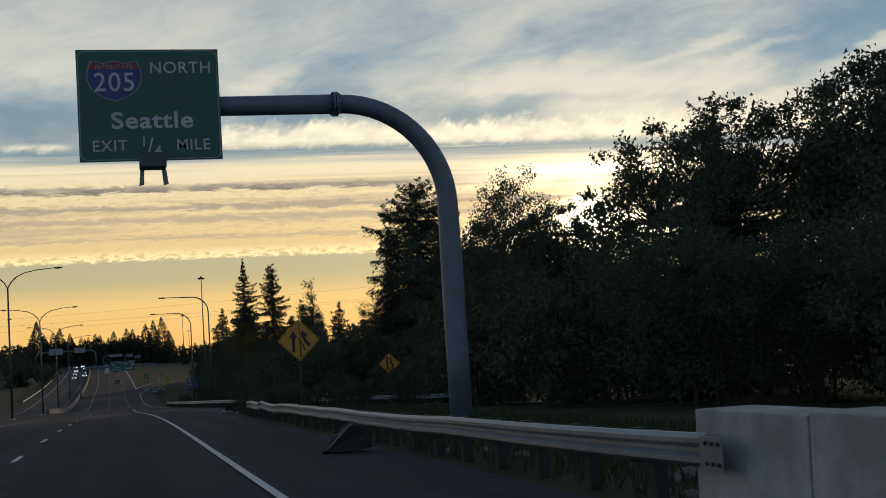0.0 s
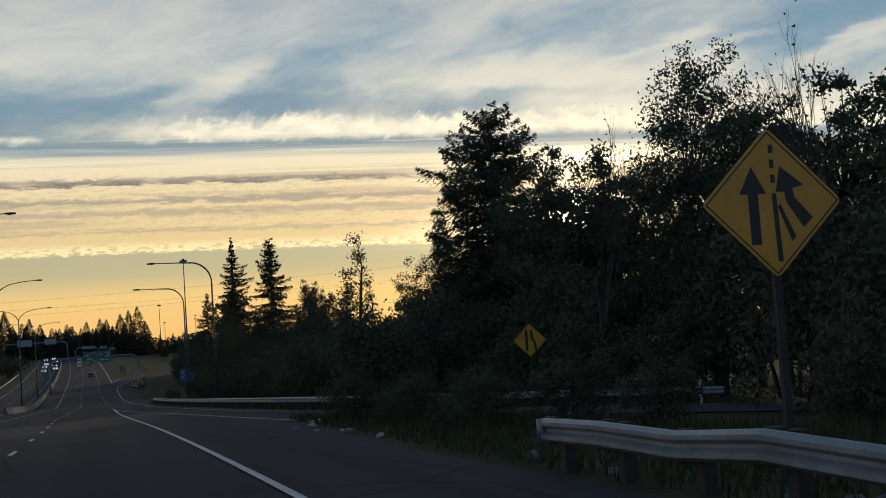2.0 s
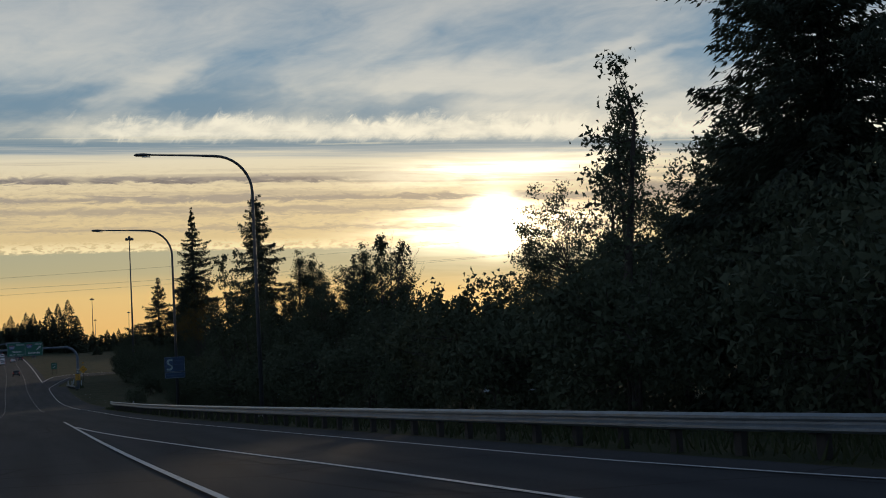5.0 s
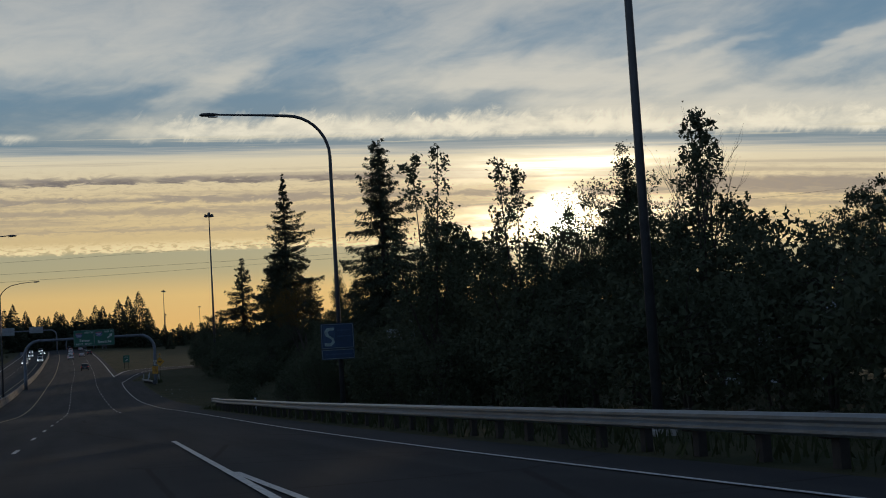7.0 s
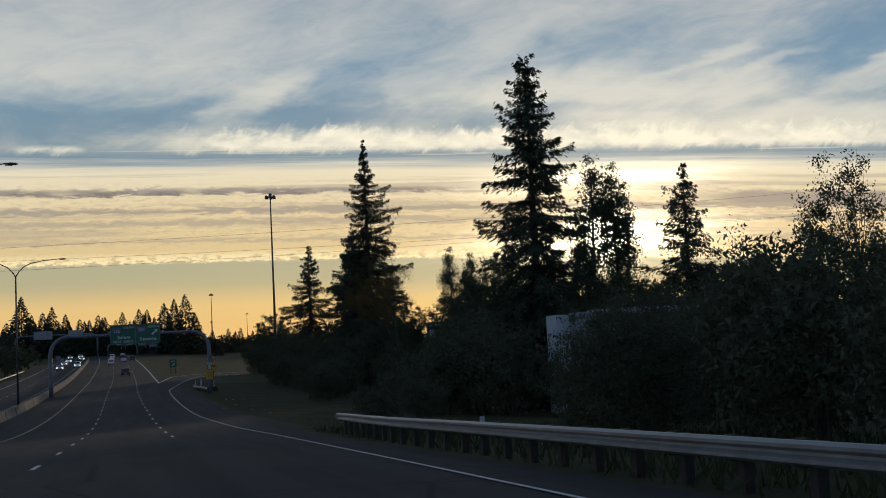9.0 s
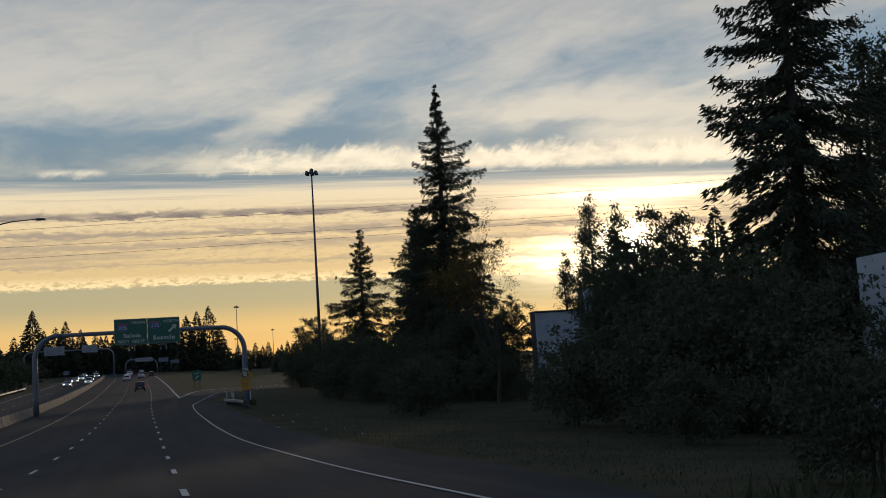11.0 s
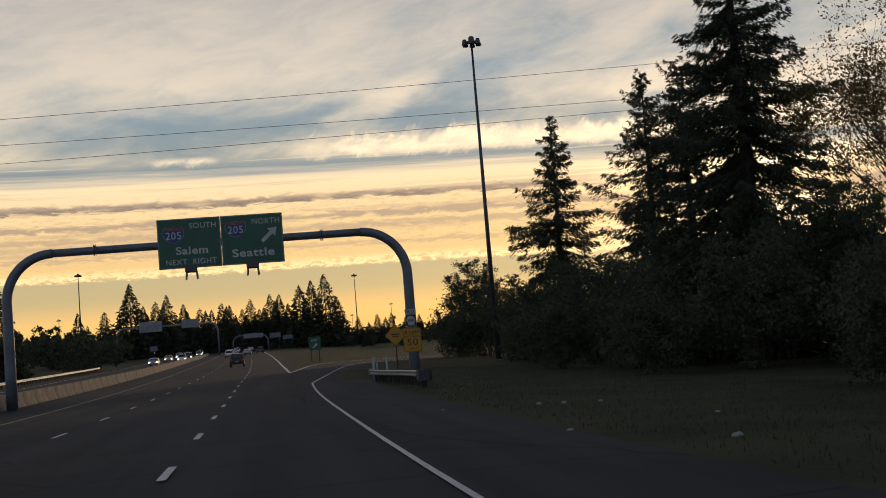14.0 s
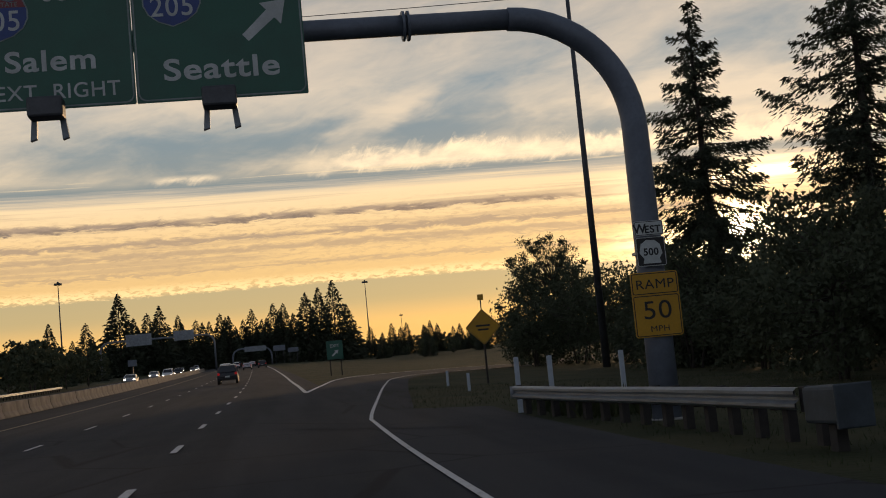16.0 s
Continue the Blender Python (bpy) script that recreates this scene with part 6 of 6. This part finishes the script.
# far conifers on the skyline
far_fir = far_conifer(24, 8.6, 31)
far_fir.matrix_basis = pose(25.2, 780, land(25.2, 780)) @ Matrix.Diagonal((1.12, 1.12, 1.13, 1))
far_fir_b = far_conifer(22, 7.8, 33)
far_fir_b.matrix_basis = pose(15.9, 780, land(15.9, 780)) @ Matrix.Diagonal((1.1, 1.1, 1.05, 1))
far_tree = broadleaf(13, 6.5, 32, "distant dark tree on the skyline", 48, 32, 0.95, low=0.0, twigs=False)
far_tree.matrix_basis = pose(-60, 690, land(-60, 690))
copy_plant(far_fir, 20.5, 786, 0.93, 40)
copy_plant(far_fir_b, 11.5, 784, 0.72, 70)
copy_plant(far_fir, 29.5, 782, 0.7, 15)
copy_plant(far_fir_b, -45.3, 780, 1.19, 90)
rs = random.Random(8)
FAR = (far_fir, far_fir_b)
for kind_, x, y, s in ((far_tree, 60, 300, 0.95), (far_tree, 56, 270, 0.9), (far_tree, 65, 245, 0.9), (far_tree, 64, 318, 1.1), (far_fir, 54, 345, 0.65), (far_fir_b, 60, 352, 0.75), (far_tree, 58, 330, 1.0), (far_fir, 62, 372, 0.65), (far_fir_b, 60, 385, 0.6)):
    copy_plant(kind_, x, y, s, rs.uniform(0, 360))
# groves straight ahead: x from, x to, how many, height
for x0, x1, n_, h_ in ((-43, -25, 8, 19.0), (-22, -15.5, 3, 17.0), (-14, 9, 13, 17.5), (36, 78, 12, 10.0), (-78, -50, 9, 11.5)):
    for k in range(n_):
        x, y = x0 + (x1 - x0) * (k + 0.5 + rs.uniform(-0.3, 0.3)) / n_, 790 + rs.uniform(-8, 14)
        copy_plant(FAR[k % 2], x, y, h_ / 23 * rs.uniform(0.72, 1.04), rs.uniform(0, 360))
        copy_plant(far_tree, x + rs.uniform(-1, 1), y + 6, h_ / 13 * rs.uniform(0.42, 0.62), rs.uniform(0, 360))
for k in range(64):
    x = -150 + 310 * (k + rs.random()) / 64
    copy_plant(far_tree, x, rs.uniform(880, 960), rs.uniform(0.9, 1.25) if x < 22 else rs.uniform(0.5, 0.75), rs.uniform(0, 360))
    if k % 2:
        copy_plant(FAR[k // 2 % 2], x + rs.uniform(-2, 2), rs.uniform(850, 940), rs.uniform(0.38, 0.6) if x < 22 else rs.uniform(0.25, 0.4), rs.uniform(0, 360))
for k in range(9):
    copy_plant(far_tree, rs.uniform(-38, -27), 500 + 9 * k, rs.uniform(0.45, 0.62), rs.uniform(0, 360))
for k in range(46):
    x, y = rs.uniform(-75, -36), rs.uniform(470, 800)
    copy_plant(far_tree if rs.random() < 0.75 else far_fir, x, y, rs.uniform(0.4, 0.7), rs.uniform(0, 360))
for k in range(40):
    x, y = rs.uniform(30, 130), rs.uniform(600, 820)
    copy_plant(far_tree if rs.random() < 0.5 else far_fir_b, x, y, rs.uniform(0.24, 0.4), rs.uniform(0, 360))
for k in range(30):
    copy_plant(far_tree, rs.uniform(58, 80), 10 + k * 14.5, rs.uniform(0.8, 1.1), rs.uniform(0, 360))

# roadside stones and scraps in the gore
rs = random.Random(12)


def stone(x, y, r, mat=STONE, label="rough grey stone by the guardrail", name="stone"):
    bm = bmesh.new()
    bmesh.ops.create_icosphere(bm, subdivisions=2, radius=r)
    for v in bm.verts:
        v.co *= 1 + 0.35 * noise.noise(v.co * (1.5 / r) + Vector((x, y, 0)))
        v.co.z *= 0.6
    ob = part(name, bm, mat)
    ob.location = (x, y, land(x, y) + r * 0.25 + (0.05 if x < 6.2 else 0))
    return tagged(ob, label, "stone" if name == "stone" else "litter")


wedge = part("debris", flat_shape([(-0.44, 0.0), (0.0, 0.46), (0.12, 0.5), (0.34, 0.44), (0.46, 0.05)], -0.25, 0.25), RUBBER)
bmw = bmesh.new()
bmw.from_mesh(wedge.data)
bmesh.ops.subdivide_edges(bmw, edges=bmw.edges[:], cuts=3, use_grid_fill=True)
for v in bmw.verts:
    v.co += 0.085 * noise.noise_vector(v.co * 4) + 0.03 * noise.noise_vector(v.co * 11)
bmw.to_mesh(wedge.data)
bmw.free()
wedge.location = (5.36, 26.3, land(5.36, 26.3) + 0.05)
# thin pale strip laid along the slanted left edge
tube("pale_edge", [(-0.46, -0.27, 0.03), (-0.22, -0.28, 0.26), (0.0, -0.28, 0.49), (0.12, -0.27, 0.53)], [0.008, 0.012, 0.012, 0.006], LITTER, wedge, "thin pale strip along the slanted edge", 6)
tagged(wedge, "dark crumpled lump lying on the shoulder", "debris")
for k in range(26):
    stone(rs.uniform(6.9, 8.2), rs.uniform(14, 60), rs.uniform(0.06, 0.18))
for k in range(14):
    stone(rs.uniform(7.0, 11), rs.uniform(62, 92), rs.uniform(0.05, 0.14), LITTER, "pale scrap of litter in the grass", "scrap")
for k in range(12):
    stone(rs.uniform(7.6, 14), rs.uniform(285, 345), rs.uniform(0.04, 0.1), LITTER, "pale scrap of litter in the grass", "scrap")

for x, y, r, mat in ((6.3, 78.3, 0.12, STONE), (6.5, 75.8, 0.08, LITTER), (7.1, 75.3, 0.08, LITTER), (7.0, 73.8, 0.16, STONE), (7.6, 77.5, 0.12, STONE)):
    stone(x, y, r, mat, "broken lump lying at the tip of the gore", "lump")
scrap = part("bent_panel", flat_shape([(-0.22, 0.42), (-0.16, 0.45), (-0.02, 0.16), (0.24, 0.12), (0.26, 0.0), (-0.04, -0.02)], -0.02, 0.02), STEEL)
scrap.matrix_basis = pose(8.9, 80.3, land(8.9, 80.3) + 0.02, -12, 0, 15)
tagged(scrap, "bent grey sheet of metal in the grass", "litter")

# marker posts behind the short rail
for x, y, h_ in ((9.85, 379.5, 1.4), (10.6, 379, 1.4), (12.45, 379, 1.45), (12.25, 411, 0.75), (11.8, 401, 0.75), (9.9, 221.7, 0.85), (26.2, 92.6, 1.2), (17.2, 105.2, 1.1)):
    mp_ = part("marker_post", boxed(-0.06, 0.06, -0.04, 0.04, -0.2, h_, 0.01), SIDING)
    mp_.location = (x, y, land(x, y))
    tagged(mp_, "pale upright marker post in the grass", "post", "marker posts")

# rough grass on the verges
rng = np.random.default_rng(77)


def tufts(x0, x1, y0, y1, n, tall, label):
    x, y = rng.uniform(x0, x1, n), rng.uniform(y0, y1, n)
    keep = np.array([a > side_edge(b) + 0.4 for a, b in zip(x, y)])
    x, y = x[keep], y[keep]
    z = np.array([land(a, b) for a, b in zip(x, y)])
    ln = rng.uniform(0.5, 1.3, len(x)) * tall
    c = np.stack([x, y, z + ln * 0.42], axis=1)
    d = np.stack([rng.normal(size=len(x)) * 0.3, rng.normal(size=len(x)) * 0.3, np.ones(len(x))], axis=1)
    ob = leaf_cloud("grass", c, ln, ln * 0.16, d, BLADES, None)
    return tagged(ob, label, "grass", kind="stuff")


tufts(6.3, 14, 14, 100, 16000, 0.3, "dry unmown grass behind the guardrail")
tufts(8.5, 22, 100, 250, 16000, 0.35, "rough grass between guardrail and bushes")
tufts(7, 26, 250, 410, 40000, 0.1, "short mown grass verge")
tufts(10.2, 12.8, 374.5, 381, 420, 0.6, "tall dry grass round the sign post")
